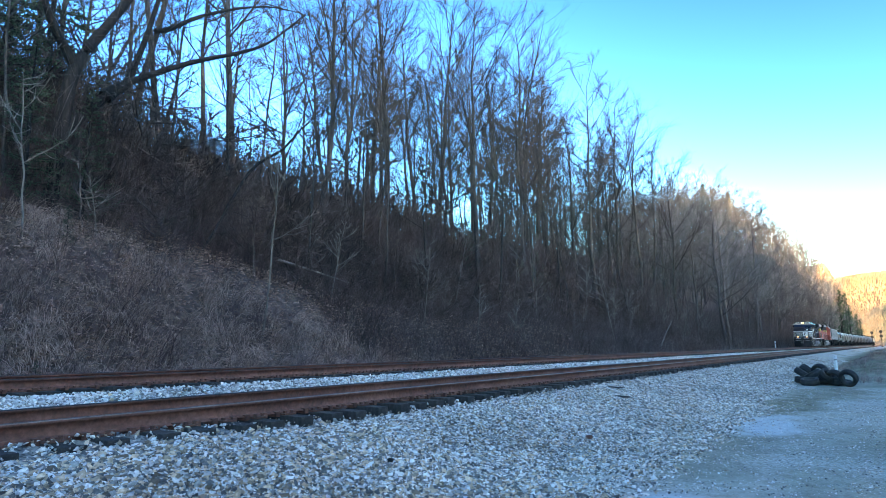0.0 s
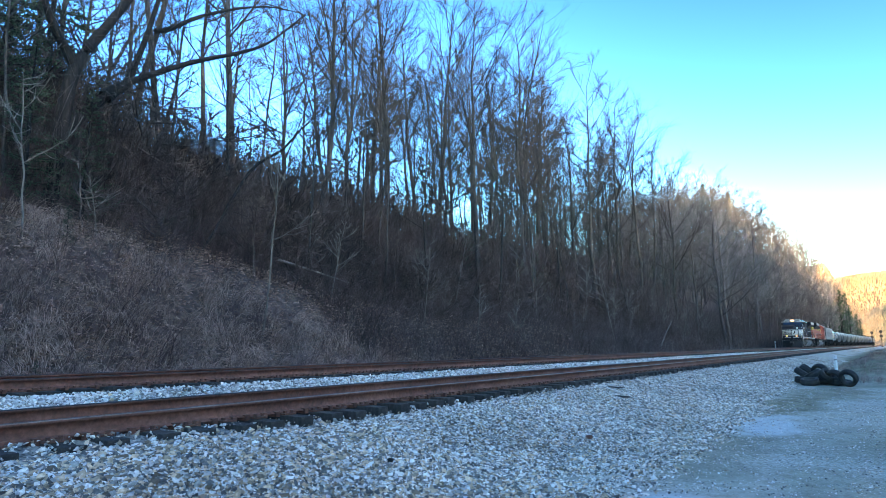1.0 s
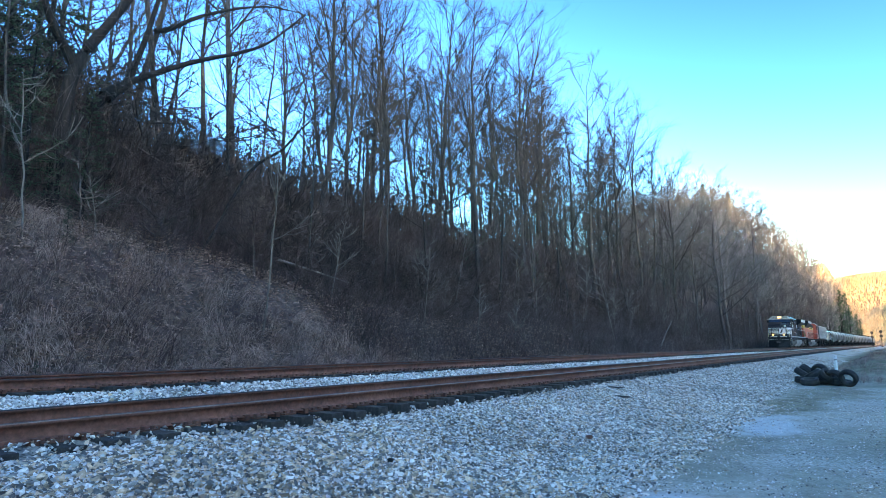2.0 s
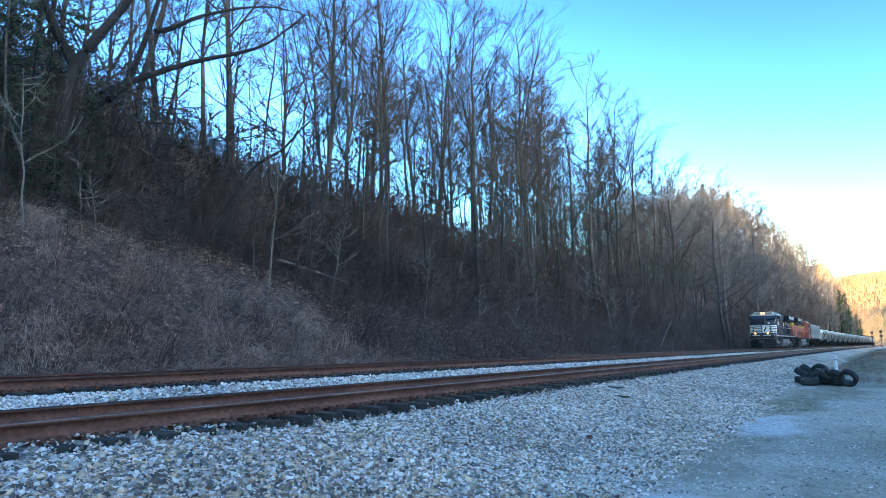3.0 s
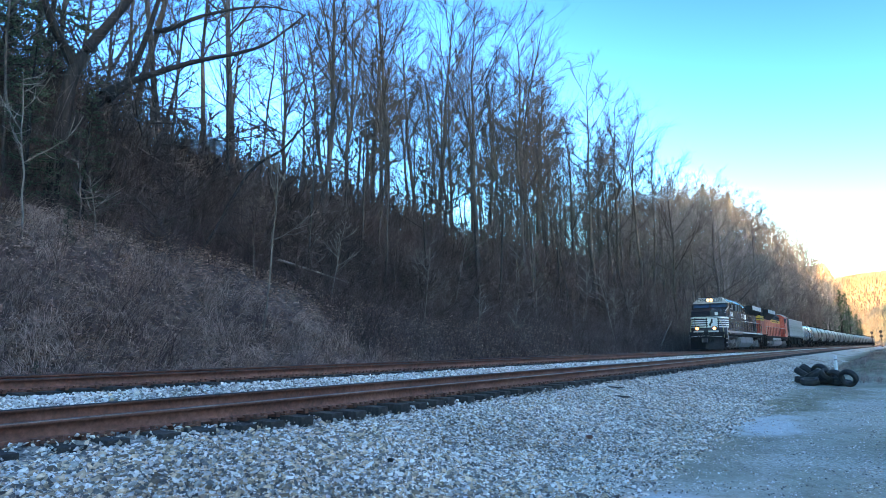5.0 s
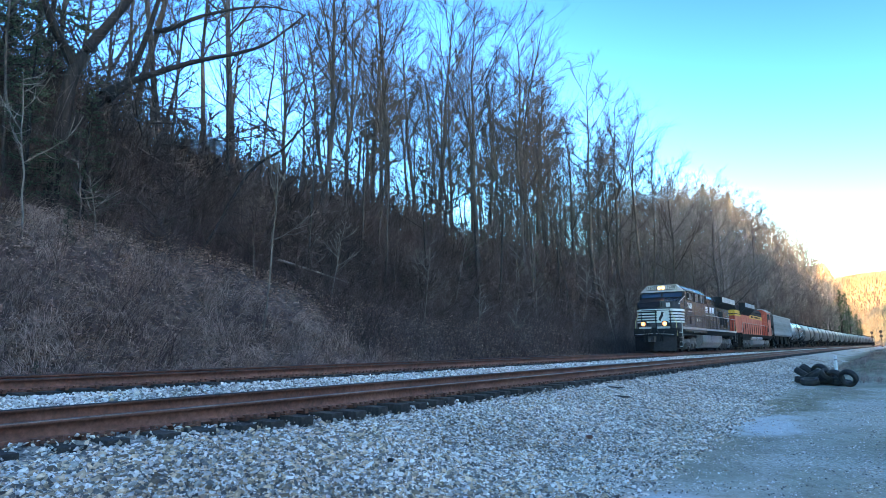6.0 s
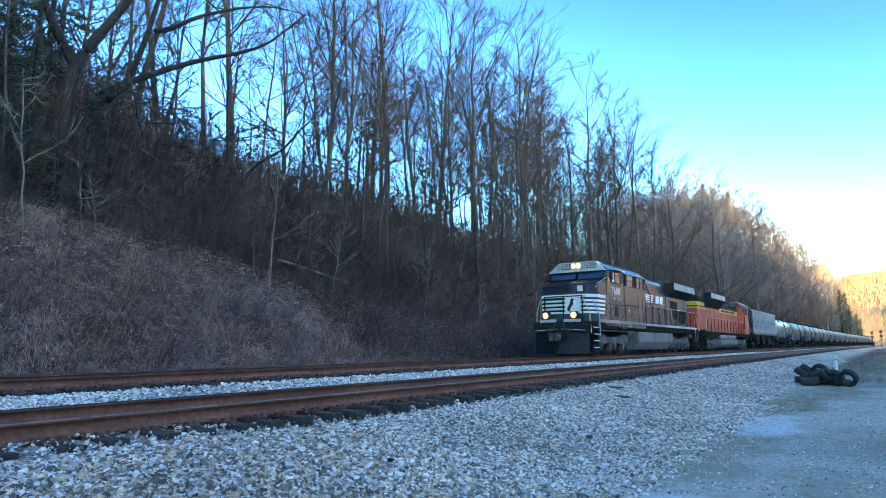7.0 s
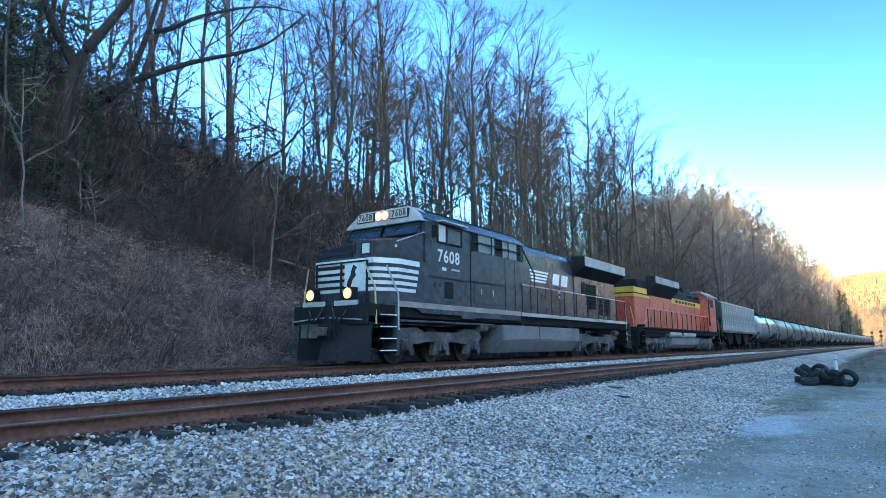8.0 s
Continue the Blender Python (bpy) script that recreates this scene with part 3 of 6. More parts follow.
# ---------------------------------------------------------------- evergreens and the leaning tree
def conifer(height, seed, width=0.2, droop=0.25, start=0.08, leaf=1.0, dense=9):
    g = np.random.default_rng(seed)
    k = 6
    t = np.linspace(0, 1, k)
    trunk = np.stack([g.normal(0, 0.05, k) * height * 0.05, g.normal(0, 0.05, k) * height * 0.05, t * height], -1)
    trunk[0, 2] = -0.4
    wood = [tubes([trunk], [0.014 * height * (1 - t) + 0.02], 7)]
    limbs, rad, cs, ds = [], [], [], []
    for i in range(int(height * 9)):
        f = start + (0.99 - start) * (i + g.uniform()) / (height * 9)
        az = g.uniform(0, 6.283)
        ln = height * width * (1 - f) ** 0.8 * g.uniform(0.55, 1.1) + 0.25
        d = np.array([math.cos(az), math.sin(az), 0.25 - droop * g.uniform(0.6, 1.6)])
        p = np.array([0, 0, f * height])
        q = np.linspace(0, 1, 3)[:, None]
        path = p + d * q * ln - np.array([0, 0, 1.0]) * q ** 2 * ln * droop * 0.5
        limbs.append(path), rad.append(np.array([0.03, 0.018, 0.008]))
        for _ in range(dense):
            u = g.uniform(0.2, 1.0)
            cs.append(p + d * u * ln - np.array([0, 0, 1.0]) * u * u * ln * droop * 0.5 + g.normal(0, 0.08, 3) * ln * 0.4)
            ds.append(d + g.normal(0, 0.7, 3))
    wood.append(tubes(limbs, rad, 3))
    cs, ds = np.array(cs), np.array(ds)
    ds /= np.linalg.norm(ds, axis=1, keepdims=True)
    n = len(cs)
    ln = g.uniform(0.25, 0.55, n)[:, None] * (0.6 + height / 40) * leaf
    w = np.cross(ds, g.normal(0, 1, (n, 3)))
    w /= np.linalg.norm(w, axis=1, keepdims=True)
    h = np.cross(ds, w)
    v = np.stack([cs - ds * ln * 0.5, cs + w * ln * 0.28, cs + ds * ln * 0.6, cs - w * ln * 0.28, cs + h * ln * 0.12], 1).reshape(-1, 3)
    i = np.arange(n)[:, None] * 5
    f = np.concatenate([i + np.array([[a, b, c]]) for a, b, c in ((0, 1, 4), (1, 2, 4), (2, 3, 4), (3, 0, 4), (0, 3, 1), (1, 3, 2))])
    return joined(wood), (v, f)


def conifer_kind(material, **kw):
    (v, f), (v2, f2) = conifer(**kw)
    return mesh_np("trunk", v, f, [BARK_DARK], smooth=True), mesh_np("crown", v2, f2, [material])


HEMLOCK, PINE, HOLLY = conifer_kind(NEEDLES, height=18, seed=51, width=0.22), conifer_kind(NEEDLES, height=20, seed=52, width=0.2, droop=0.05, start=0.5), conifer_kind(LEAVES_DARK, height=14, seed=53, width=0.28, droop=0.1, leaf=0.42, dense=42)
for x, y, s in ((300, 17.5, 1.1), (318, 18.5, 1.3), (335, 17.0, 1.0), (352, 19.5, 1.25), (283, 20, 0.95), (372, 17.0, 0.9), (395, 16.5, 0.8), (268, 22.0, 0.9)):
    plant("hemlock", HEMLOCK, stand(x, y, x * 7 % 360, s), "dark green conifer beside the far track", "conifer", "conifers by the bend")
for x, y, s in ((205, 44, 1.05), (252, 46, 1.1), (178, 40, 0.8), (150, 40, 0.8)):
    plant("pine", PINE, stand(x, y, x * 7 % 360, s), "tall pine standing above the bare trees on the ridge", "pine tree", "pines on the ridge")
for x, y, s in ((7.2, 25.0, 0.95), (9.2, 27.5, 1.1), (5.2, 23.0, 0.75), (11.5, 29.5, 0.9)):
    plant("holly", HOLLY, stand(x, y, x * 77 % 360, s), "dark broad-leaved evergreen tree among bare trunks", "evergreen tree", "evergreens on the slope")
for x, y, s in ((37.0, 27.0, 0.36), (41.0, 26.0, 0.42), (46.0, 27.5, 0.4), (33.0, 28.0, 0.3), (8.6, 19.6, 0.09), (5.9, 16.4, 0.08), (6.7, 16.2, 0.06), (7.9, 21.2, 0.42), (9.9, 21.6, 0.36), (52.0, 25.5, 0.42), (58.0, 26.0, 0.38)):
    plant("evergreen_bush", HOLLY, stand(x, y, x * 77 % 360, s), "low dark green evergreen bush in the brush", "bush", "evergreen bushes")
# crown in CANOPY: part of the sunlit look is in its colour
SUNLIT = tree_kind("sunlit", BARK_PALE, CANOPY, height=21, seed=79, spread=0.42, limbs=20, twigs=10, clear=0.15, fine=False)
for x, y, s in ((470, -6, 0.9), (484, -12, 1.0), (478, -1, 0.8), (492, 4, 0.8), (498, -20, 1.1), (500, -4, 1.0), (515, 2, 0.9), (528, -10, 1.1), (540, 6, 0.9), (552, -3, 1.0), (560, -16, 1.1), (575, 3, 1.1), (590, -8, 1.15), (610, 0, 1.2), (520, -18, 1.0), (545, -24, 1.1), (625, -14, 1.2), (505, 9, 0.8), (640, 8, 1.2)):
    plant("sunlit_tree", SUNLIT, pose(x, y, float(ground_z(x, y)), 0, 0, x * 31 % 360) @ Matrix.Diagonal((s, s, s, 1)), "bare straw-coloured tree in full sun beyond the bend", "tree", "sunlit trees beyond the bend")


def bough(points, r0, r1, sides=8):
    """A smooth tapering bough through a few points."""
    p = np.array(points, float)
    k = len(p)
    t = np.linspace(0, k - 1, (k - 1) * 4 + 1)
    sm = np.stack([np.interp(t, np.arange(k), p[:, i]) for i in range(3)], -1)
    for _ in range(3):
        sm[1:-1] = (sm[:-2] + 2 * sm[1:-1] + sm[2:]) / 4
    return tubes([sm], [np.linspace(r0, r1, len(sm))], sides)


def leaning_tree():
    """The old dark tree at the top of the bank with one long bough reaching out."""
    root = tagged(new("leaning_tree"), "old dark tree with forked trunks and a long low bough", "tree")
    boughs = [
        ([(8.9, 22, 2.6), (9.15, 22, 7.1), (9.28, 22, 9.6), (9.6, 22, 10.6), (10.35, 22.1, 12.0), (11.3, 22.2, 13.8), (12.6, 22.3, 16.5)], 0.30, 0.11),
        ([(9.4, 22, 10.2), (8.9, 22, 10.9), (8.5, 21.9, 11.4), (8.1, 21.8, 12.3), (7.6, 21.7, 14.0)], 0.17, 0.08),
        ([(9.2, 22, 7.6), (10.1, 21.9, 8.9), (10.7, 21.8, 9.7), (11.5, 21.8, 10.4), (13.6, 21.8, 11.9), (16.0, 21.9, 13.3), (17.5, 22, 14.3), (19.1, 22, 16.1), (20.4, 22, 17.6)], 0.19, 0.015),
        ([(10.45, 21.85, 9.35), (10.75, 21.8, 9.72), (11.1, 21.8, 10.0)], 0.27, 0.16),
        ([(11.3, 22, 10.2), (11.5, 22.1, 10.9), (11.9, 22.2, 12.1), (12.5, 22.4, 14.4), (13.0, 22.5, 17.0)], 0.15, 0.07),
        ([(12.3, 22.2, 12.8), (13.0, 22.2, 13.2), (14.0, 22.2, 14.2), (16.1, 22.2, 15.6), (18.0, 22.2, 16.6), (20.5, 22.2, 17.2)], 0.12, 0.012),
    ]
    thick = [bough(q, a, c) for q, a, c in boughs]
    g = np.random.default_rng(60)
    mids, mr = [], []
    for q, a, c in boughs[1:]:
        q = np.array(q)
        for _ in range(26):
            i = g.integers(0, len(q) - 1)
            p = q[i] + (q[i + 1] - q[i]) * g.uniform()
            d = g.normal(0, 1, 3) + np.array([0.2, 0, 0.5])
            d /= np.linalg.norm(d)
            ln = g.uniform(0.7, 2.4)
            s = np.linspace(0, 1, 3)[:, None]
            tip = p + d * s * ln + g.normal(0, 0.1, (3, 3)) * ln * s
            mids.append(tip), mr.append(np.array([0.022, 0.014, 0.006]))
            for _ in range(4):
                d2 = d + g.normal(0, 0.6, 3)
                b = tip[1] + (tip[2] - tip[1]) * g.uniform(-0.5, 1)
                mids.append(b + d2 * s * ln * g.uniform(0.3, 0.6)), mr.append(np.array([0.010, 0.007, 0.004]))
    linked("trunk", mesh_np("trunk", *joined(thick), [BARK_DARK], smooth=True), root)
    linked("crown", mesh_np("crown", *tubes(mids, mr, 3), [TWIG]), root)


leaning_tree()


def fallen_log(points, r0, r1, material, label):
    v, f = bough(points, r0, r1)
    linked_log = new("fallen_log", mesh_np("fallen_log", v, f, [material], smooth=True))
    tagged(linked_log, label, "log")


fallen_log([(15.2, 22.6, 4.4), (17.2, 22.3, 8.6), (18.7, 22, 9.5), (19.7, 22, 10.9), (21.6, 22, 12.6)], 0.08, 0.035, BARK_DARK, "dark broken trunk leaning through the brush")
fallen_log([(18.2, 21.4, 4.3), (20.3, 21.3, 4.0), (22.6, 21.2, 3.6)], 0.06, 0.03, BARK_PALE, "pale fallen branch lying on the bank")
fallen_log([(60.6, 17.0, -0.3), (63.0, 17.0, 1.4), (66.3, 17.1, 2.9)], 0.09, 0.03, BARK_PALE, "pale dead sapling leaning over the ditch")


# ---------------------------------------------------------------- the train
# A car's own space: x runs back from its leading coupler, -y is the camera's side, z is up from the rail head.
LOCO_BLACK = mat("black_loco_paint", (0.030, 0.033, 0.039), (0.052, 0.057, 0.067), (0.095, 0.10, 0.114), 5, 0.4, 0.27, bump=0.03)
LOCO_MATT = mat("matt_black_paint", (0.006, 0.006, 0.008), (0.011, 0.011, 0.014), (0.022, 0.022, 0.027), 9, 0.8, 0.65, bump=0.05, gloss=0.25)
LOCO_WHITE = mat("white_loco_paint", (0.60, 0.60, 0.57), (0.76, 0.76, 0.73), (0.85, 0.85, 0.82), 10, 1.0, 0.45, bump=0.03)
LOCO_PALE = mat("worn_pale_trim", (0.26, 0.25, 0.24), (0.42, 0.40, 0.38), (0.56, 0.54, 0.51), 9, 1.2, 0.6, bump=0.05)
SILL_PINK = mat("dirty_sill_stripe", (0.20, 0.16, 0.145), (0.30, 0.25, 0.23), (0.40, 0.34, 0.31), 9, 1.0, 0.65, bump=0.05)
GRIME = mat("grimy_truck_iron", (0.03, 0.028, 0.027), (0.072, 0.068, 0.066), (0.18, 0.17, 0.165), 9, 1.4, 0.8, bump=0.25)
UNDER = mat("sooty_underframe", (0.008, 0.008, 0.008), (0.016, 0.016, 0.016), (0.026, 0.025, 0.024), 9, 1.4, 0.9, bump=0.2, gloss=0.12)
TANK_GREY = mat("dusty_fuel_tank", (0.10, 0.10, 0.106), (0.155, 0.155, 0.165), (0.22, 0.22, 0.228), 8, 1.0, 0.45, bump=0.06)
WHEEL = mat("wheel_iron", (0.03, 0.024, 0.02), (0.06, 0.05, 0.042), (0.12, 0.10, 0.09), 12, 2, 0.6, 0.5, bump=0.1)
ORANGE = mat("faded_orange_paint", (0.30, 0.052, 0.032), (0.47, 0.088, 0.052), (0.60, 0.19, 0.125), 7, 0.7, 0.4, bump=0.04)
YELLOW = mat("yellow_paint", (0.48, 0.30, 0.03), (0.66, 0.43, 0.05), (0.76, 0.54, 0.11), 8, 0.9, 0.45, bump=0.04)
RAIL_YELLOW = mat("yellow_handrail", (0.42, 0.36, 0.16), (0.56, 0.50, 0.24), (0.66, 0.6, 0.34), 8, 0.9, 0.5, bump=0.0)
# one wagon in two tones: dark between the ribs, pale on them
HOPPER_GREY = mat("dark_hopper_paint", (0.03, 0.029, 0.028), (0.06, 0.058, 0.056), (0.12, 0.117, 0.112), 4, 0.5, 0.5, bump=0.06, spread=0.15)
RIB_GREY = mat("pale_rib_paint", (0.26, 0.255, 0.245), (0.40, 0.395, 0.38), (0.52, 0.515, 0.50), 4, 0.5, 0.55, bump=0.05)
TANKER = mat("dirty_tank_car_paint", (0.03, 0.032, 0.031), (0.07, 0.074, 0.071), (0.13, 0.135, 0.13), 3, 0.35, 0.36, bump=0.04, spread=0.5, gloss=0.45)
TANKER_SHINY = mat("pale_tank_car_paint", (0.18, 0.175, 0.162), (0.30, 0.292, 0.275), (0.42, 0.415, 0.395), 3, 0.3, 0.2, bump=0.03)
# the reflected sky's blue is partly put into the glass colour
GLASS = plain("cab_glass", (0.03, 0.05, 0.085), 0.05)
GLASS.node_tree.nodes["Principled BSDF"].inputs["IOR"].default_value = 2.1
PANEL_GLASS = plain("reflecting_panel", (0.22, 0.23, 0.24), 0.16)
LAMP = plain("headlamp_glow", (1.0, 0.9, 0.7), 0.3, emit=10.0, emit_colour=(1.0, 0.52, 0.13))
DITCH_LAMP = plain("ditch_lamp_glow", (1.0, 0.8, 0.55), 0.3, emit=8.0, emit_colour=(1.0, 0.40, 0.07))
# the ring emits its own amber, in place of the lamps' bloom
REFLECTOR = plain("reflector_halo_glow", (0.9, 0.75, 0.5), 0.3, emit=2.0, emit_colour=(1.0, 0.28, 0.035))
BOARD = plain("number_board_glow", (0.42, 0.42, 0.40), 0.4, emit=0.05, emit_colour=(1.0, 0.9, 0.7))
INK = plain("black_lettering", (0.012, 0.012, 0.012), 0.6)
CURTAIN = plain("pale_window_shade", (0.62, 0.62, 0.60), 0.7)


def box(bm, x0, x1, y0, y1, z0, z1, soft=0.0):
    got = bmesh.ops.create_cube(bm, size=1, matrix=Matrix.Translation(((x0 + x1) / 2, (y0 + y1) / 2, (z0 + z1) / 2)) @ Matrix.Diagonal((abs(x1 - x0), abs(y1 - y0), abs(z1 - z0), 1)))
    if soft:
        edges = list({e for v in got["verts"] for e in v.link_edges})
        bmesh.ops.bevel(bm, geom=edges, offset=soft, segments=2, affect="EDGES", profile=0.5)
    return bm


def boxed(*a, **k):
    return box(bmesh.new(), *a, **k)


def prism(points, at0, at1, axis="x", bm=None, soft=0.0):
    """A closed outline pushed from at0 to at1 along an axis; the outline's two numbers are the other axes in order."""
    bm = bm or bmesh.new()
    ring = []
    for at in (at0, at1):
        row = []
        for a, c in points:
            row.append(bm.verts.new({"x": (at, a, c), "y": (a, at, c), "z": (a, c, at)}[axis]))
        ring.append(row)
    n = len(points)
    made = [bm.faces.new(ring[0][::-1]), bm.faces.new(ring[1])]
    for i in range(n):
        made.append(bm.faces.new((ring[0][i], ring[0][(i + 1) % n], ring[1][(i + 1) % n], ring[1][i])))
    bmesh.ops.recalc_face_normals(bm, faces=made)
    if soft:
        bmesh.ops.bevel(bm, geom=list({e for f in made for e in f.edges}), offset=soft, segments=2, affect="EDGES")
    return bm


def rod(bm, a, c, r, n=8):
    a, c = Vector(a), Vector(c)
    m = Matrix.Translation((a + c) / 2) @ (c - a).to_track_quat("Z", "Y").to_matrix().to_4x4()
    bmesh.ops.create_cone(bm, cap_ends=True, segments=n, radius1=r, radius2=r, depth=(c - a).length, matrix=m)
    return bm


def pipe(points, r, n=8):
    bm = bmesh.new()
    for a, c in zip(points, points[1:]):
        rod(bm, a, c, r, n)
    return bm


def strip(plan, z0, z1, out=0.012):
    """A painted band that follows a plan outline, a little proud of it."""
    bm = bmesh.new()
    for (xa, ya), (xb, yb) in zip(plan, plan[1:]):
        d = Vector((xb - xa, yb - ya, 0)).normalized()
        nn = Vector((d.y, -d.x, 0)) * out
        q = [bm.verts.new((x + nn.x * k, y + nn.y * k, z)) for k in (-0.5, 1) for x, y, z in ((xa, ya, z0), (xb, yb, z0), (xb, yb, z1), (xa, ya, z1))]
        for f in ((0, 1, 2, 3), (7, 6, 5, 4), (0, 4, 5, 1), (1, 5, 6, 2), (2, 6, 7, 3), (3, 7, 4, 0)):
            bm.faces.new([q[i] for i in f])
    bmesh.ops.recalc_face_normals(bm, faces=bm.faces[:])
    return bm


def lettering(text, size, m, material, parent, label=""):
    cu = bpy.data.curves.new("lettering", "FONT")
    cu.body, cu.size, cu.extrude, cu.align_x, cu.align_y = text, size, 0.004, "CENTER", "CENTER"
    cu.offset = size * 0.018
    cu.space_character = 1.18
    tmp = bpy.data.objects.new("lettering_source", cu)
    scene.collection.objects.link(tmp)
    me = bpy.data.meshes.new_from_object(tmp.evaluated_get(bpy.context.evaluated_depsgraph_get()))
    bpy.data.objects.remove(tmp)
    me.materials.clear()
    me.materials.append(material)
    ob = linked("lettering", me, parent, m)
    if label:
        ob["label"] = label
    return ob


def wheel_mesh(radius):
    bm = bmesh.new()
    for s in (-1, 1):
        rod(bm, (0, s * 0.69, 0), (0, s * 0.82, 0), radius, 24)
        rod(bm, (0, s * 0.66, 0), (0, s * 0.69, 0), radius + 0.028, 24)
        rod(bm, (0, s * 0.82, 0), (0, s * 0.845, 0), radius * 0.78, 20)
        rod(bm, (0, s * 0.84, 0), (0, s * 0.93, 0), radius * 0.24, 10)
        for k in range(4):
            a = k * math.pi / 2
            rod(bm, (math.cos(a) * radius * 0.5, s * 0.84, math.sin(a) * radius * 0.5), (math.cos(a) * radius * 0.5, s * 0.862, math.sin(a) * radius * 0.5), radius * 0.11, 8)
    rod(bm, (0, -0.69, 0), (0, 0.69, 0), 0.09, 10)
    me = bpy.data.meshes.new("wheelset")
    bm.to_mesh(me)
    bm.free()
    me.materials.append(WHEEL)
    return me


LOCO_WHEEL, CAR_WHEEL = wheel_mesh(0.533), wheel_mesh(0.46)
train_cars, wheelsets = [], []


def set_wheels(root, me, radius, spots, keyed=True):
    for x in spots:
        ob = linked("wheelset", me, root, pose(x, 0, radius))
        if keyed:
            wheelsets.append((ob, x, radius))


def six_wheel_truck(root, x, material):
    """A three-axle truck: side frames with pedestals, springs and journal boxes."""
    for s in (-1, 1):
        y0, y1 = s * 1.05, s * 1.23
        outline = [(x - 2.35, 0.80), (x - 2.2, 1.02), (x - 1.3, 1.05), (x - 0.9, 0.92), (x + 0.9, 0.92), (x + 1.3, 1.05), (x + 2.2, 1.02), (x + 2.35, 0.80), (x + 2.2, 0.62), (x + 1.2, 0.56), (x + 0.9, 0.62), (x - 0.9, 0.62), (x - 1.2, 0.56), (x - 2.2, 0.62)]
        bm = bmesh.new()
        prism(outline, y0, y1, "y", bm)
        for ax in (-1.85, 0, 1.85):
            prism([(x + ax - 0.36, 0.70), (x + ax - 0.20, 0.70), (x + ax - 0.24, 0.26), (x + ax - 0.44, 0.24)], y0, y1, "y", bm)
            prism([(x + ax + 0.36, 0.70), (x + ax + 0.20, 0.70), (x + ax + 0.24, 0.26), (x + ax + 0.44, 0.24)], y0, y1, "y", bm)
        part("side_frame", bm, material, root, "grimy cast side frame")
        for ax in (-1.85, 0, 1.85):
            bm = boxed(x + ax - 0.19, x + ax + 0.19, s * 1.0, s * 1.3, 0.38, 0.70, 0.04)
            rod(bm, (x + ax, s * 1.28, 0.53), (x + ax, s * 1.36, 0.53), 0.13, 12)
            part("journal_box", bm, material, root)
        for ax in (-0.92, 0.92):
            bm = bmesh.new()
            for k in (-0.14, 0.14):
                for q in range(5):
                    rod(bm, (x + ax + k, s * 1.1, 0.60 + q * 0.07), (x + ax + k, s * 1.1, 0.635 + q * 0.07), 0.10, 10)
            part("spring", bm, UNDER, root)
        part("brake_cylinder", pipe([(x + 2.05, s * 1.28, 1.12), (x + 2.55, s * 1.28, 1.12)], 0.14, 12), material, root)
    part("bolster", boxed(x - 2.2, x + 2.2, -0.62, 0.62, 0.70, 1.1, 0.03), UNDER, root)


def handrail(root, x0, x1, y, z0, z1, step, rail_mat, post_mat, r=0.024):
    part("handrail", pipe([(x0, y, z1), (x1, y, z1)], r), rail_mat, root)
    n = max(2, int(round((x1 - x0) / step)) + 1)
    me = None
    for i in range(n):
        x = x0 + (x1 - x0) * i / (n - 1)
        if me is None:
            ob = part("stanchion", pipe([(0, 0, 0), (0, 0, z1 - z0)], r * 0.95), post_mat, root)
            me = ob.data
            ob.matrix_basis = pose(x, y, z0)
        else:
            linked("stanchion", me, root, pose(x, y, z0))


def steps(root, x0, x1, s, material, edge=None):
    """Four treads between two side plates at a corner of a locomotive."""
    edge = edge or GRIME
    for k in range(4):
        z = 0.40 + k * 0.32
        part("step", boxed(x0, x1, s * 1.12, s * 1.50, z - 0.03, z, 0.0), UNDER, root)
        part("step_edge", boxed(x0 - 0.01, x1, s * 1.50, s * 1.515, z - 0.02, z + 0.006), edge, root)
    part("step_plate", boxed(x1, x1 + 0.03, s * 1.05, s * 1.5, 0.3, 1.68), material, root)


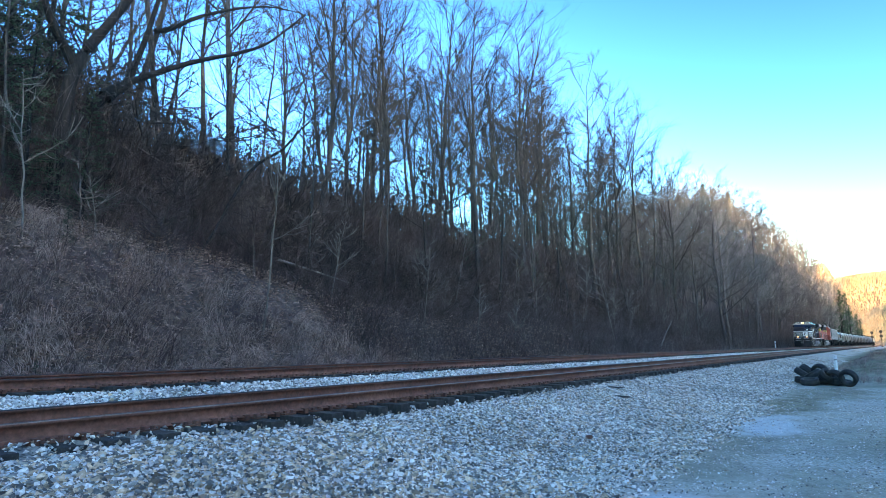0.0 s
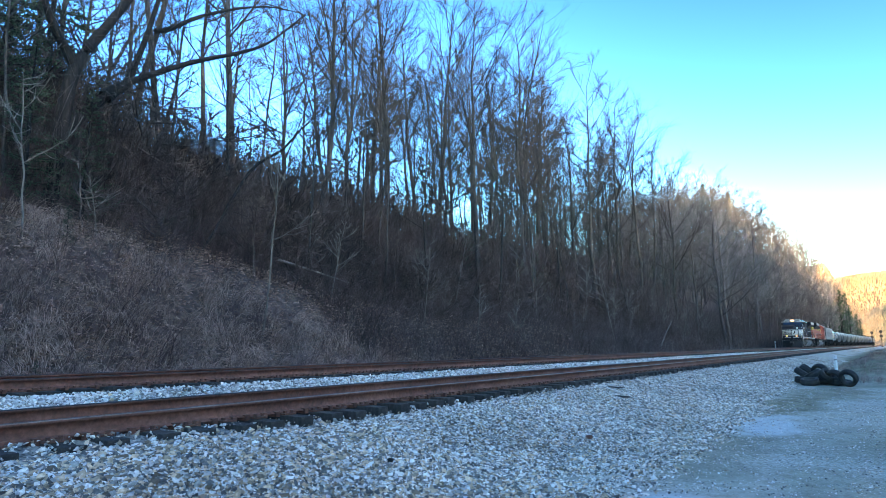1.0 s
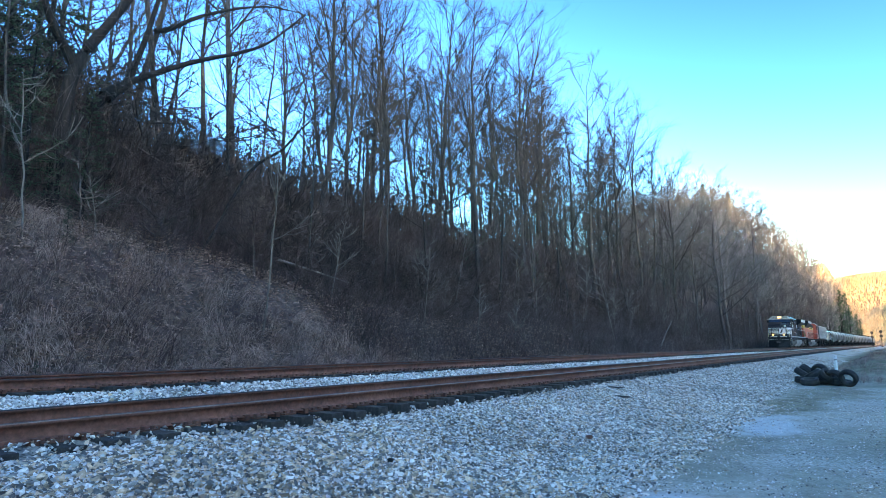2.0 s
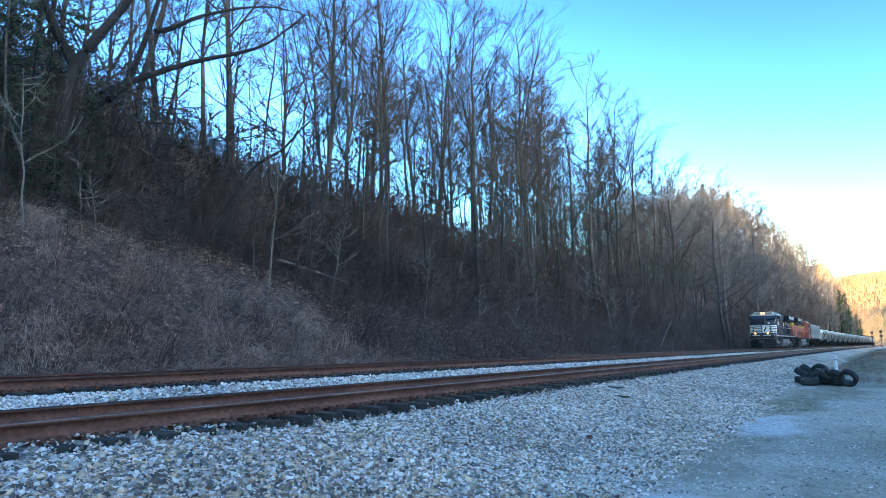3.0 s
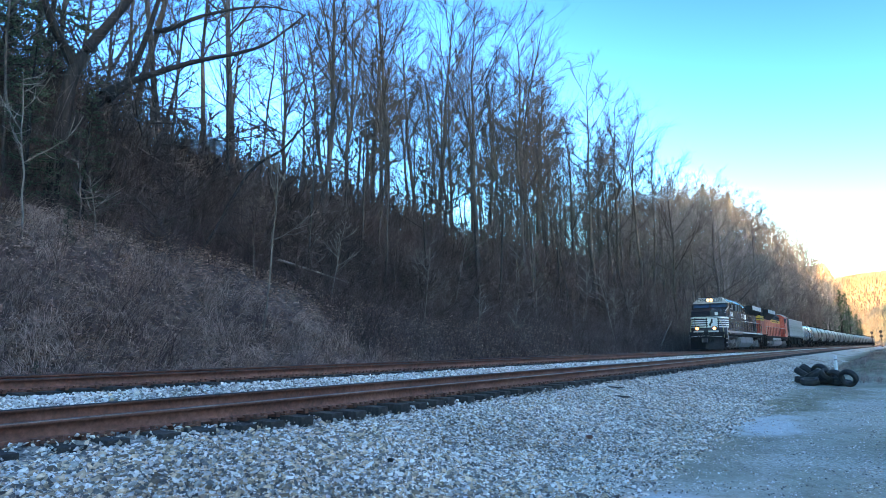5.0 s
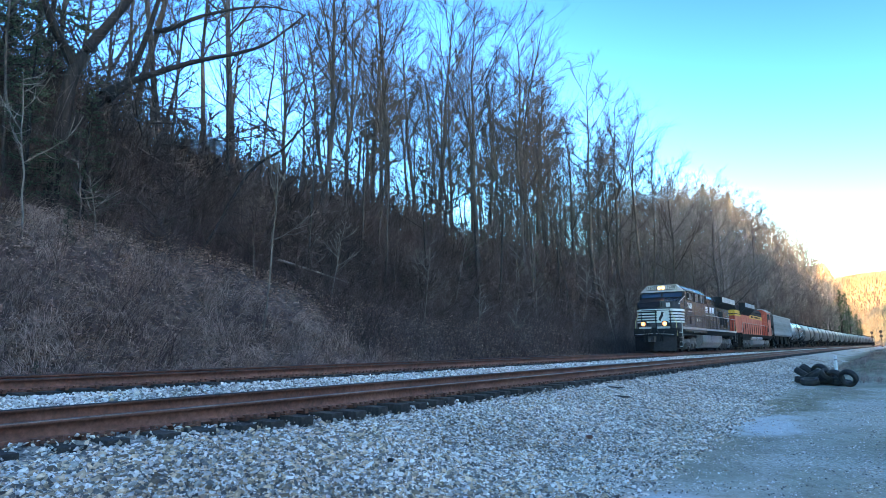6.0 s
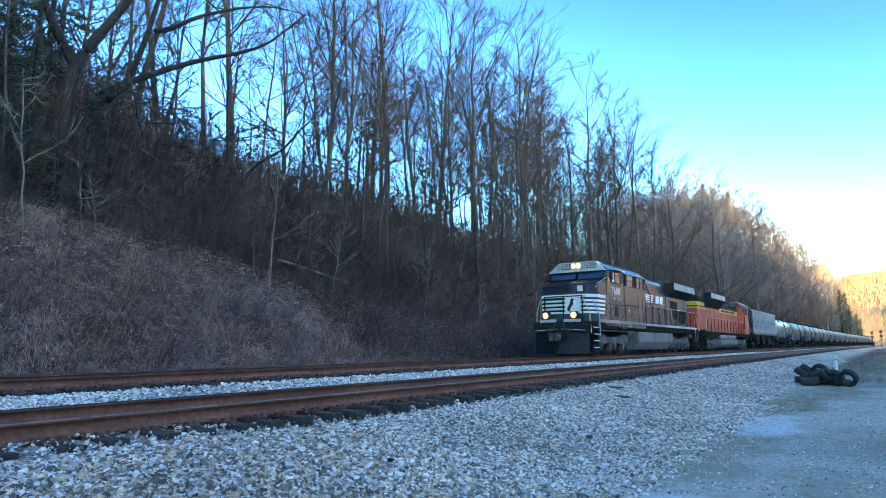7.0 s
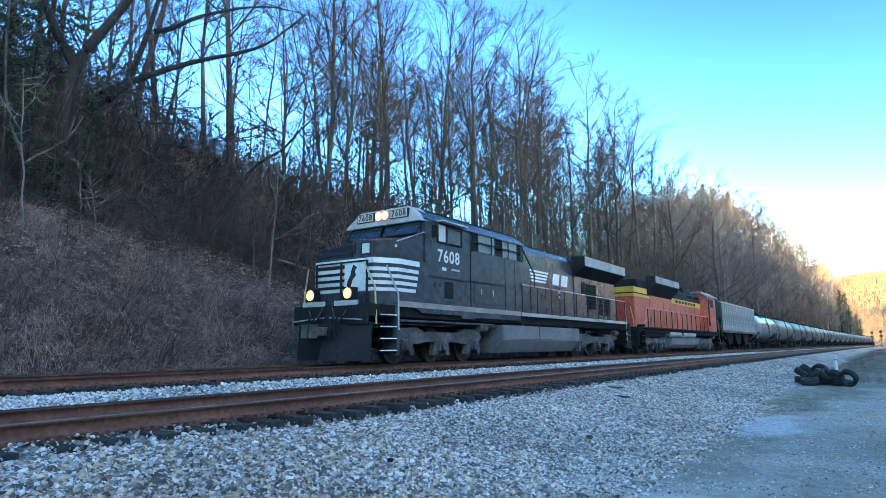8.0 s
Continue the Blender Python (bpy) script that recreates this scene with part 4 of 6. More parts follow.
def lead_locomotive():
    root = tagged(new("locomotive"), "black diesel freight locomotive with white nose stripes, lamps lit", "locomotive", "train")
    # underframe and deck
    part("frame", boxed(0.95, 21.4, -1.42, 1.42, 1.30, 1.64, 0.03), UNDER, root)
    part("deck", boxed(9.4, 21.45, -1.52, 1.52, 1.64, 1.70, 0.01), LOCO_MATT, root)
    for s in (-1, 1):
        part("deck_stripe", boxed(9.42, 21.4, s * 1.52, s * 1.535, 1.60, 1.735), LOCO_PALE, root, "pale worn stripe along the deck edge")
        part("sill_stripe", boxed(2.12, 9.4, s * 1.50, s * 1.516, 1.60, 1.76), SILL_PINK, root, "dirty pinkish sill stripe")
        part("skirt", prism([(2.9, 1.60), (9.4, 1.60), (9.4, 1.42), (6.2, 1.42), (6.1, 1.36), (5.4, 1.36), (5.3, 1.46), (3.2, 1.46)], s * 1.40, s * 1.503, "y"), LOCO_BLACK, root)
    # nose: lower block, near upper block with the door, black sloping far side
    nx, ny = 1.45, 1.12   # the flat front of the nose and half its width
    plan = [(nx, -ny), (nx, ny), (2.12, 1.5), (3.4, 1.5), (3.4, -1.5), (2.12, -1.5)]
    part("nose", prism(plan, 1.64, 3.02, "z", soft=0.03), LOCO_BLACK, root)
    bm = bmesh.new()
    top = [(nx + 0.07, -ny + 0.03, 3.44), (nx + 0.07, -0.28, 3.52), (3.34, -0.28, 3.88), (3.34, -1.47, 3.84), (2.16, -1.47, 3.50)]
    low = [(a, c, 3.02) for a, c, _ in top]
    vt, vl = [bm.verts.new(p) for p in top], [bm.verts.new(p) for p in low]
    bm.faces.new(vt), bm.faces.new(vl[::-1])
    for i in range(5):
        bm.faces.new((vl[i], vl[(i + 1) % 5], vt[(i + 1) % 5], vt[i]))
    bmesh.ops.recalc_face_normals(bm, faces=bm.faces[:])
    bmesh.ops.bevel(bm, geom=bm.edges[:], offset=0.025, segments=2, affect="EDGES")
    part("nose_upper", bm, LOCO_BLACK, root)
    bm = bmesh.new()
    vs = [bm.verts.new(p) for p in ((nx + 0.03, -0.28, 3.02), (nx + 0.03, ny - 0.02, 3.02), (2.12, 1.47, 3.02), (3.34, 1.47, 3.02), (3.34, -0.28, 3.02), (nx + 0.05, -0.28, 3.14), (nx + 0.05, ny - 0.04, 3.10), (2.12, 1.46, 3.42), (3.34, 1.46, 3.84), (3.34, -0.28, 3.88), (nx + 0.5, -0.28, 3.52))]
    for f in ((0, 1, 6, 5), (1, 2, 7, 6), (2, 3, 8, 7), (3, 4, 9, 8), (0, 5, 10, 9, 4), (5, 6, 7, 10), (10, 7, 8, 9), (4, 3, 2, 1, 0)):
        bm.faces.new([vs[i] for i in f])
    bmesh.ops.recalc_face_normals(bm, faces=bm.faces[:])
    part("nose_slope", bm, LOCO_MATT, root, "matt black anti-glare slope")
    door = part("nose_door", boxed(nx + 0.02, nx + 0.08, -ny + 0.06, -0.36, 2.97, 3.42, 0.012), LOCO_BLACK, root)
    part("door_window", boxed(nx, nx + 0.03, -1.0, -0.70, 3.07, 3.37, 0.012), CURTAIN, door, "small square pale window")
    part("window_gasket", pipe([(nx + 0.005, -1.01, 3.06), (nx + 0.005, -0.69, 3.06), (nx + 0.005, -0.69, 3.38), (nx + 0.005, -1.01, 3.38), (nx + 0.005, -1.01, 3.06)], 0.022, 6), LOCO_MATT, door)
    part("hinge", boxed(nx + 0.005, nx + 0.04, -0.44, -0.38, 3.08, 3.40), LOCO_MATT, door)
    for k, (z0, z1) in enumerate(((2.80, 2.95), (2.585, 2.69), (2.395, 2.50), (2.205, 2.31), (2.02, 2.12))):
        end = 3.08 - 0.045 * k
        path = [(end, 1.5), (2.12, 1.5), (nx, ny), (nx, -ny), (2.12, -1.5), (end, -1.5)]
        part("nose_stripe", strip(path[::-1], z0, z1, 0.014), LOCO_WHITE, root, "white painted stripe")
    badge = part("nose_badge", boxed(nx - 0.028, nx, -0.86, -0.08, 2.04, 2.82, 0.006), LOCO_WHITE, root, "white panel with a plain dark emblem")
    part("emblem", prism([(-0.30, 2.10), (-0.40, 2.36), (-0.52, 2.47), (-0.48, 2.60), (-0.56, 2.70), (-0.42, 2.78), (-0.36, 2.66), (-0.32, 2.5), (-0.22, 2.36), (-0.18, 2.2)], nx - 0.038, nx - 0.027, "x"), INK, badge)
    for y in (-0.98, 0.0, 0.98):
        part("gate_post", pipe([(nx - 0.08, y, 1.64), (nx - 0.08, y, 2.86)], 0.034), LOCO_MATT, root)
    for z in (2.16, 2.36, 2.54, 2.74):
        part("gate_bar", pipe([(nx - 0.08, 0.0, z), (nx - 0.08, 0.98, z)], 0.026), LOCO_MATT, root)
    part("gate_bar", pipe([(nx - 0.08, -0.98, 2.86), (nx - 0.08, 0.98, 2.86)], 0.026), LOCO_MATT, root)
    part("grab_bar", pipe([(2.05, -1.47, 3.44), (3.3, -1.52, 3.88)], 0.02), LOCO_PALE, root)
    part("nose_light", boxed(2.05, 2.09, -1.46, -1.36, 3.28, 3.36), LOCO_WHITE, root)
    # cab
    part("cab", prism([(-1.5, 1.60), (1.5, 1.60), (1.5, 4.30), (0.98, 4.66), (-0.98, 4.66), (-1.5, 4.30)], 3.33, 5.9, "x", soft=0.03), LOCO_BLACK, root)
    bm = bmesh.new()
    fr = [(3.10, -1.52, 4.23), (3.10, 1.52, 4.23), (3.22, 0.98, 4.74), (3.22, -0.98, 4.74)]
    bk = [(3.8, -1.52, 4.27), (3.8, 1.52, 4.27), (3.9, 0.98, 4.76), (3.9, -0.98, 4.76)]
    vf, vb = [bm.verts.new(p) for p in fr], [bm.verts.new(p) for p in bk]
    bm.faces.new(vf), bm.faces.new(vb[::-1])
    for i in range(4):
        bm.faces.new((vf[i], vf[(i + 1) % 4], vb[(i + 1) % 4], vb[i]))
    bmesh.ops.recalc_face_normals(bm, faces=bm.faces[:])
    part("visor", bm, LOCO_PALE, root, "pale grey visor above the windshield")
    part("roof", prism([(-1.56, 4.26), (-1.0, 4.67), (1.0, 4.67), (1.56, 4.26), (1.56, 4.30), (1.0, 4.72), (-1.0, 4.72), (-1.56, 4.30)], 3.5, 9.7, "x"), LOCO_BLACK, root)
    for s in (-1, 1):
        part("roof_edge", pipe([(3.85, s * 1.0, 4.735), (9.6, s * 1.0, 4.735)], 0.022), LOCO_MATT, root)
    part("roof_unit", boxed(3.9, 5.3, -0.62, 0.62, 4.70, 4.86, 0.05), LOCO_MATT, root)
    part("horn", pipe([(5.5, 0.3, 4.72), (5.5, 0.3, 4.9), (5.2, 0.3, 4.92)], 0.05), GRIME, root)
    for y0, y1 in ((-1.40, -0.06), (0.06, 1.40)):
        pane = part("windshield", prism([(3.080, 3.84), (3.340, 3.84), (3.340, 4.23), (3.260, 4.23)], y0, y1, "y"), GLASS, root, "dark windshield reflecting the sky")
        part("wiper", pipe([(3.245, (y0 + y1) / 2, 4.2), (3.120, (y0 + y1) / 2 + 0.25, 3.95)], 0.012), LOCO_MATT, pane)
        part("gasket", pipe([(3.080, y0, 3.84), (3.080, y1, 3.84), (3.260, y1, 4.22), (3.260, y0, 4.22), (3.080, y0, 3.84)], 0.022, 6), LOCO_MATT, pane)
    for k, y in enumerate((-0.13, 0.13)):
        lamp = part("headlight", pipe([(3.180, y, 4.53), (3.100, y, 4.53)], 0.125, 16), LOCO_PALE, root)
        part("lens", pipe([(3.110, y, 4.53), (3.085, y, 4.53)], 0.075, 16), LAMP, lamp, "lit headlight lens")
        part("reflector", pipe([(3.113, y, 4.53), (3.092, y, 4.53)], 0.135, 16), REFLECTOR, lamp, "reflector ring glowing amber for the lamp's halo")
    part("headlight_box", boxed(3.115, 3.480, -0.29, 0.29, 4.36, 4.68, 0.02), LOCO_PALE, root)
    for y in (-0.68, 0.68):
        board = part("number_board", boxed(3.115, 3.580, y - 0.36, y + 0.36, 4.38, 4.67, 0.015), LOCO_MATT, root)
        part("board_face", boxed(3.102, 3.125, y - 0.325, y + 0.325, 4.41, 4.64), BOARD, board, "lit number board")
        lettering("7608", 0.25, pose(3.100, y, 4.525, 90, 0, -90), INK, board)
    for s in (-1, 1):
        win = part("side_window", boxed(4.0, 5.35, s * 1.49, s * 1.512, 3.68, 4.28, 0.01), GLASS, root)
        part("window_frame", pipe([(4.0, s * 1.515, 3.68), (5.35, s * 1.515, 3.68), (5.35, s * 1.515, 4.28), (4.0, s * 1.515, 4.28), (4.0, s * 1.515, 3.68)], 0.03, 6), LOCO_MATT, win)
        part("window_shade", boxed(4.06, 4.42, s * 1.511, s * 1.519, 3.72, 4.24), CURTAIN, win, "pale window shade")
        part("window_shade", boxed(4.55, 5.25, s * 1.511, s * 1.517, 3.72, 4.16), TANKER, win)
        part("window_post", boxed(4.46, 4.50, s * 1.511, s * 1.522, 3.68, 4.28), LOCO_MATT, win)
        part("sunshade", prism([(3.95, 4.30), (5.4, 4.30), (5.4, 4.34), (3.95, 4.34)], s * 1.5, s * 1.75, "y"), LOCO_PALE, root)
        mirror = part("mirror", boxed(3.62, 3.66, s * 1.55, s * 1.72, 3.75, 4.15, 0.01), LOCO_MATT, root)
        part("arm", pipe([(3.66, s * 1.5, 3.95), (3.64, s * 1.6, 3.95)], 0.015), LOCO_MATT, mirror)
        lettering("7608", 0.54, pose(4.62, s * 1.507, 3.25, 90, 0, 0 if s < 0 else 180), LOCO_WHITE, root, "white painted road number")
        part("marking_bar", boxed(4.25, 4.48, s * 1.5, s * 1.507, 2.82, 2.92), LOCO_WHITE, root)
        part("marking_bar", boxed(4.75, 5.25, s * 1.5, s * 1.507, 2.86, 2.92), LOCO_PALE, root)
        # compartment behind the cab
        part("compartment", prism([(s * 0.2, 1.60), (s * 1.495, 1.60), (s * 1.495, 4.29), (s * 0.98, 4.65), (s * 0.2, 4.65)], 5.9, 9.5, "x", soft=0.02), LOCO_BLACK, root)
        for x0, x1 in ((5.98, 6.38), (7.55, 8.05), (9.2, 9.49)):
            gr = part("grille", boxed(x0, x1, s * 1.48, s * 1.50, 3.66, 4.26), UNDER, root, "dark louvred grille")
            for q in range(5):
                part("slat", boxed(x0, x1, s * 1.497, s * 1.512, 3.72 + q * 0.11, 3.75 + q * 0.11), LOCO_MATT, gr)
        for x0, x1 in ((6.42, 7.50), (8.10, 9.15)):
            part("side_panel", boxed(x0, x1, s * 1.49, s * 1.505, 3.66, 4.26, 0.01), PANEL_GLASS, root, "pale reflecting panel")
        part("side_rail", pipe([(5.95, s * 1.56, 3.96), (9.5, s * 1.56, 3.96)], 0.02), LOCO_MATT, root)
        for x in (5.95, 7.2, 8.4, 9.5):
            part("rail_bracket", pipe([(x, s * 1.5, 3.66), (x, s * 1.56, 3.66), (x, s * 1.56, 4.28)], 0.022), LOCO_MATT, root)
        part("grab_rail", pipe([(9.55, s * 1.45, 4.35), (10.6, s * 1.50, 3.3), (10.6, s * 1.50, 2.75)], 0.03), LOCO_MATT, root)
        dr = part("equipment_door", boxed(3.72, 4.26, s * 1.495, s * 1.512, 1.52, 2.5, 0.006), LOCO_BLACK, root)
        for x in (3.85, 4.12):
            part("latch", boxed(x - 0.03, x + 0.03, s * 1.51, s * 1.524, 2.30, 2.42), LOCO_MATT, dr)
        part("vent_panel", boxed(4.38, 4.86, s * 1.495, s * 1.510, 1.96, 2.48), UNDER, root)
        part("drip_rail", boxed(3.6, 5.6, s * 1.5, s * 1.522, 2.56, 2.60), LOCO_MATT, root)
        part("drip_rail", boxed(5.9, 8.1, s * 1.5, s * 1.522, 2.60, 2.64), LOCO_MATT, root)
        part("battery_door", boxed(6.1, 7.9, s * 1.495, s * 1.511, 1.92, 2.58, 0.006), LOCO_BLACK, root)
        for x in (6.55, 7.35):
            part("latch", boxed(x - 0.03, x + 0.03, s * 1.51, s * 1.526, 2.2, 2.42), LOCO_PALE, root)
        for x in (5.92, 8.25, 9.0):
            part("panel_seam", boxed(x - 0.012, x + 0.012, s * 1.497, s * 1.506, 1.78, 3.64), LOCO_MATT, root)
        part("side_step", boxed(4.95, 5.35, s * 1.42, s * 1.54, 1.18, 1.24), GRIME, root)
        # hood doors and markings
        for k in range(4):
            part("hood_door", boxed(9.9 + k * 1.42, 11.2 + k * 1.42, s * 0.955, s * 0.972, 1.75, 3.02, 0.006), LOCO_BLACK, root)
        for k in range(4):
            part("marking_stripe", prism([(11.25 + 0.05 * k, 3.60 - k * 0.135), (13.05 - 0.09 * k, 3.60 - k * 0.135), (13.0 - 0.09 * k, 3.52 - k * 0.135), (11.28 + 0.05 * k, 3.52 - k * 0.135)], s * 0.955, s * 0.966, "y"), LOCO_WHITE, root)
        for x0, z0 in ((13.4, 3.12), (14.3, 3.12)):
            part("emblem_block", prism([(x0, z0), (x0 + 0.14, z0 + 0.5), (x0 + 0.8, z0 + 0.5), (x0 + 0.66, z0)], s * 0.955, s * 0.967, "y"), LOCO_WHITE, root, "plain white emblem block")
        for z in (2.78, 2.56):
            part("marking_bar", boxed(13.2, 15.2, s * 0.955, s * 0.966, z, z + 0.11), LOCO_PALE, root)
        for x0, x1, z0, z1 in ((16.55, 17.05, 2.95, 3.5), (17.2, 18.4, 2.25, 3.45), (18.8, 19.3, 2.0, 2.95), (19.5, 20.3, 2.0, 2.95)):
            vn = part("hood_vent", boxed(x0, x1, s * 1.0, s * 1.018, z0, z1, 0.005), UNDER, root)
            for q in range(4):
                zz = z0 + (z1 - z0) * (q + 0.5) / 4
                part("slat", boxed(x0 + 0.03, x1 - 0.03, s * 1.016, s * 1.03, zz - 0.015, zz + 0.015), LOCO_MATT, vn)
        # radiator wing
        part("radiator_wing", prism([(s * 0.9, 3.62), (s * 1.56, 4.14), (s * 1.56, 4.60), (s * 0.9, 4.64)], 15.7, 21.3, "x", soft=0.02), LOCO_MATT, root)
        part("wing_panel", boxed(15.75, 21.28, s * 1.556, s * 1.575, 4.16, 4.59), LOCO_PALE, root, "pale panel on the radiator wing")
        handrail(root, 9.6, 21.3, s * 1.47, 1.70, 2.80, 1.3, LOCO_PALE, LOCO_MATT)
        part("end_rail", pipe([(21.3, s * 1.47, 2.80), (21.95, s * 1.30, 2.0), (21.95, s * 1.30, 0.75)], 0.025), LOCO_PALE, root)
        steps(root, 1.35, 2.05, s, LOCO_BLACK, LOCO_WHITE)
        steps(root, 21.35, 21.95, s, LOCO_BLACK)
        part("corner_rail", pipe([(1.15, s * 1.10, 2.72), (1.28, s * 1.36, 2.1), (1.28, s * 1.42, 1.1)], 0.024), RAIL_YELLOW, root, "pale yellow handrail")
        part("corner_rail", pipe([(1.75, s * 1.36, 2.74), (2.06, s * 1.54, 1.95), (2.06, s * 1.56, 0.95)], 0.024), LOCO_PALE, root)
        ditch = part("ditch_light", boxed(0.88, 1.12, s * 0.72 - 0.17, s * 0.72 + 0.17, 1.76, 2.10, 0.02), LOCO_MATT, root)
        part("lens", pipe([(0.90, s * 0.72, 1.93), (0.865, s * 0.72, 1.93)], 0.07, 16), DITCH_LAMP, ditch, "lit amber ditch lamp")
        part("reflector", pipe([(0.90, s * 0.72, 1.93), (0.872, s * 0.72, 1.93)], 0.15, 16), REFLECTOR, ditch, "reflector ring glowing amber for the lamp's halo")
        part("platform_edge", boxed(0.90, 0.98, s * 0.62 - 0.42, s * 0.62 + 0.42, 1.60, 1.74, 0.01), LOCO_PALE, root)
        six_wheel_truck(root, 4.6, GRIME) if s < 0 else six_wheel_truck(root, 17.75, GRIME)
        part("fuel_pipe", pipe([(7.2, s * 1.2, 1.2), (7.9, s * 1.25, 1.15)], 0.07), GRIME, root)
        part("air_line", pipe([(2.3, s * 1.38, 1.22), (7.6, s * 1.38, 1.22)], 0.035), GRIME, root)
        for x in (9.8, 11.2, 13.0, 14.2):
            part("filler", pipe([(x, s * 1.35, 1.24), (x, s * 1.35, 1.40)], 0.06), GRIME, root)
    part("inner_block", boxed(5.9, 9.5, -0.22, 0.22, 1.6, 4.6), LOCO_BLACK, root)
    part("hood", prism([(-0.955, 1.68), (0.955, 1.68), (0.955, 4.30), (0.70, 4.56), (-0.70, 4.56), (-0.955, 4.30)], 9.5, 15.7, "x", soft=0.02), LOCO_BLACK, root)
    part("radiator_hood", prism([(-1.0, 1.68), (1.0, 1.68), (1.0, 4.0), (0.9, 4.6), (-0.9, 4.6), (-1.0, 4.0)], 15.7, 21.2, "x", soft=0.02), LOCO_BLACK, root)
    part("exhaust", boxed(12.6, 13.6, -0.35, 0.35, 4.54, 4.74, 0.04), UNDER, root)
    for x in (10.4, 11.5, 14.6):
        part("roof_hatch", boxed(x - 0.4, x + 0.4, -0.5, 0.5, 4.54, 4.62, 0.02), LOCO_MATT, root)
    for x in (17.1, 18.5, 19.9):
        part("radiator_fan", pipe([(x, 0, 4.58), (x, 0, 4.70)], 0.62, 20), LOCO_MATT, root)
    part("fuel_tank", prism([(-1.5, 0.72), (-1.5, 1.24), (1.5, 1.24), (1.5, 0.72), (1.12, 0.25), (-1.12, 0.25)], 8.0, 14.95, "x", soft=0.03), TANK_GREY, root, "dusty grey fuel tank")
    part("tank_seam", prism([(-1.506, 0.72), (-1.506, 1.245), (1.506, 1.245), (1.506, 0.72)], 10.92, 10.96, "x"), UNDER, root)
    # plow, coupler, hoses
    for s in (-1, 1):
        bm = bmesh.new()
        q = [(0.55, 0, 0.12), (1.05, s * 1.38, 0.12), (1.12, s * 1.38, 1.12), (0.80, 0, 1.12)]
        vf = [bm.verts.new(p) for p in q]
        vb = [bm.verts.new((a + 0.06, c, d)) for a, c, d in q]
        bm.faces.new(vf), bm.faces.new(vb[::-1])
        for i in range(4):
            bm.faces.new((vf[i], vf[(i + 1) % 4], vb[(i + 1) % 4], vb[i]))
        bmesh.ops.recalc_face_normals(bm, faces=bm.faces[:])
        part("plow_blade", bm, LOCO_MATT, root, "dusty black plow blade")
        for k in range(3):
            y = s * (0.28 + 0.16 * k)
            part("air_hose", pipe([(0.86, y, 1.35), (0.70, y, 1.15), (0.62, y * 1.02, 0.92), (0.66, y, 0.75)], 0.028), UNDER, root)
        part("hanging_chain", pipe([(0.86, s * 0.18, 1.55), (0.80, s * 0.36, 1.22), (0.80, s * 0.52, 1.18), (0.86, s * 0.72, 1.5)], 0.014), GRIME, root)
        part("uncoupling_lever", pipe([(0.84, s * 0.1, 1.28), (0.84, s * 1.3, 1.2)], 0.018), LOCO_PALE, root)
    part("pilot_plate", boxed(0.92, 1.02, -1.4, 1.4, 1.10, 1.62, 0.01), LOCO_MATT, root)
    cp = part("coupler", boxed(0.15, 0.95, -0.12, 0.12, 0.78, 1.02, 0.04), GRIME, root)
    part("knuckle", prism([(0.0, -0.2), (0.28, -0.24), (0.34, 0.0), (0.28, 0.24), (0.1, 0.2), (0.14, 0.02)], 0.72, 1.08, "z"), GRIME, cp)
    part("rear_coupler", boxed(21.4, 22.3, -0.12, 0.12, 0.78, 1.02, 0.04), GRIME, root)
    set_wheels(root, LOCO_WHEEL, 0.533, [4.6 + a for a in (-1.85, 0, 1.85)] + [17.75 + a for a in (-1.85, 0, 1.85)])
    train_cars.append((root, 0.0, 22.3))


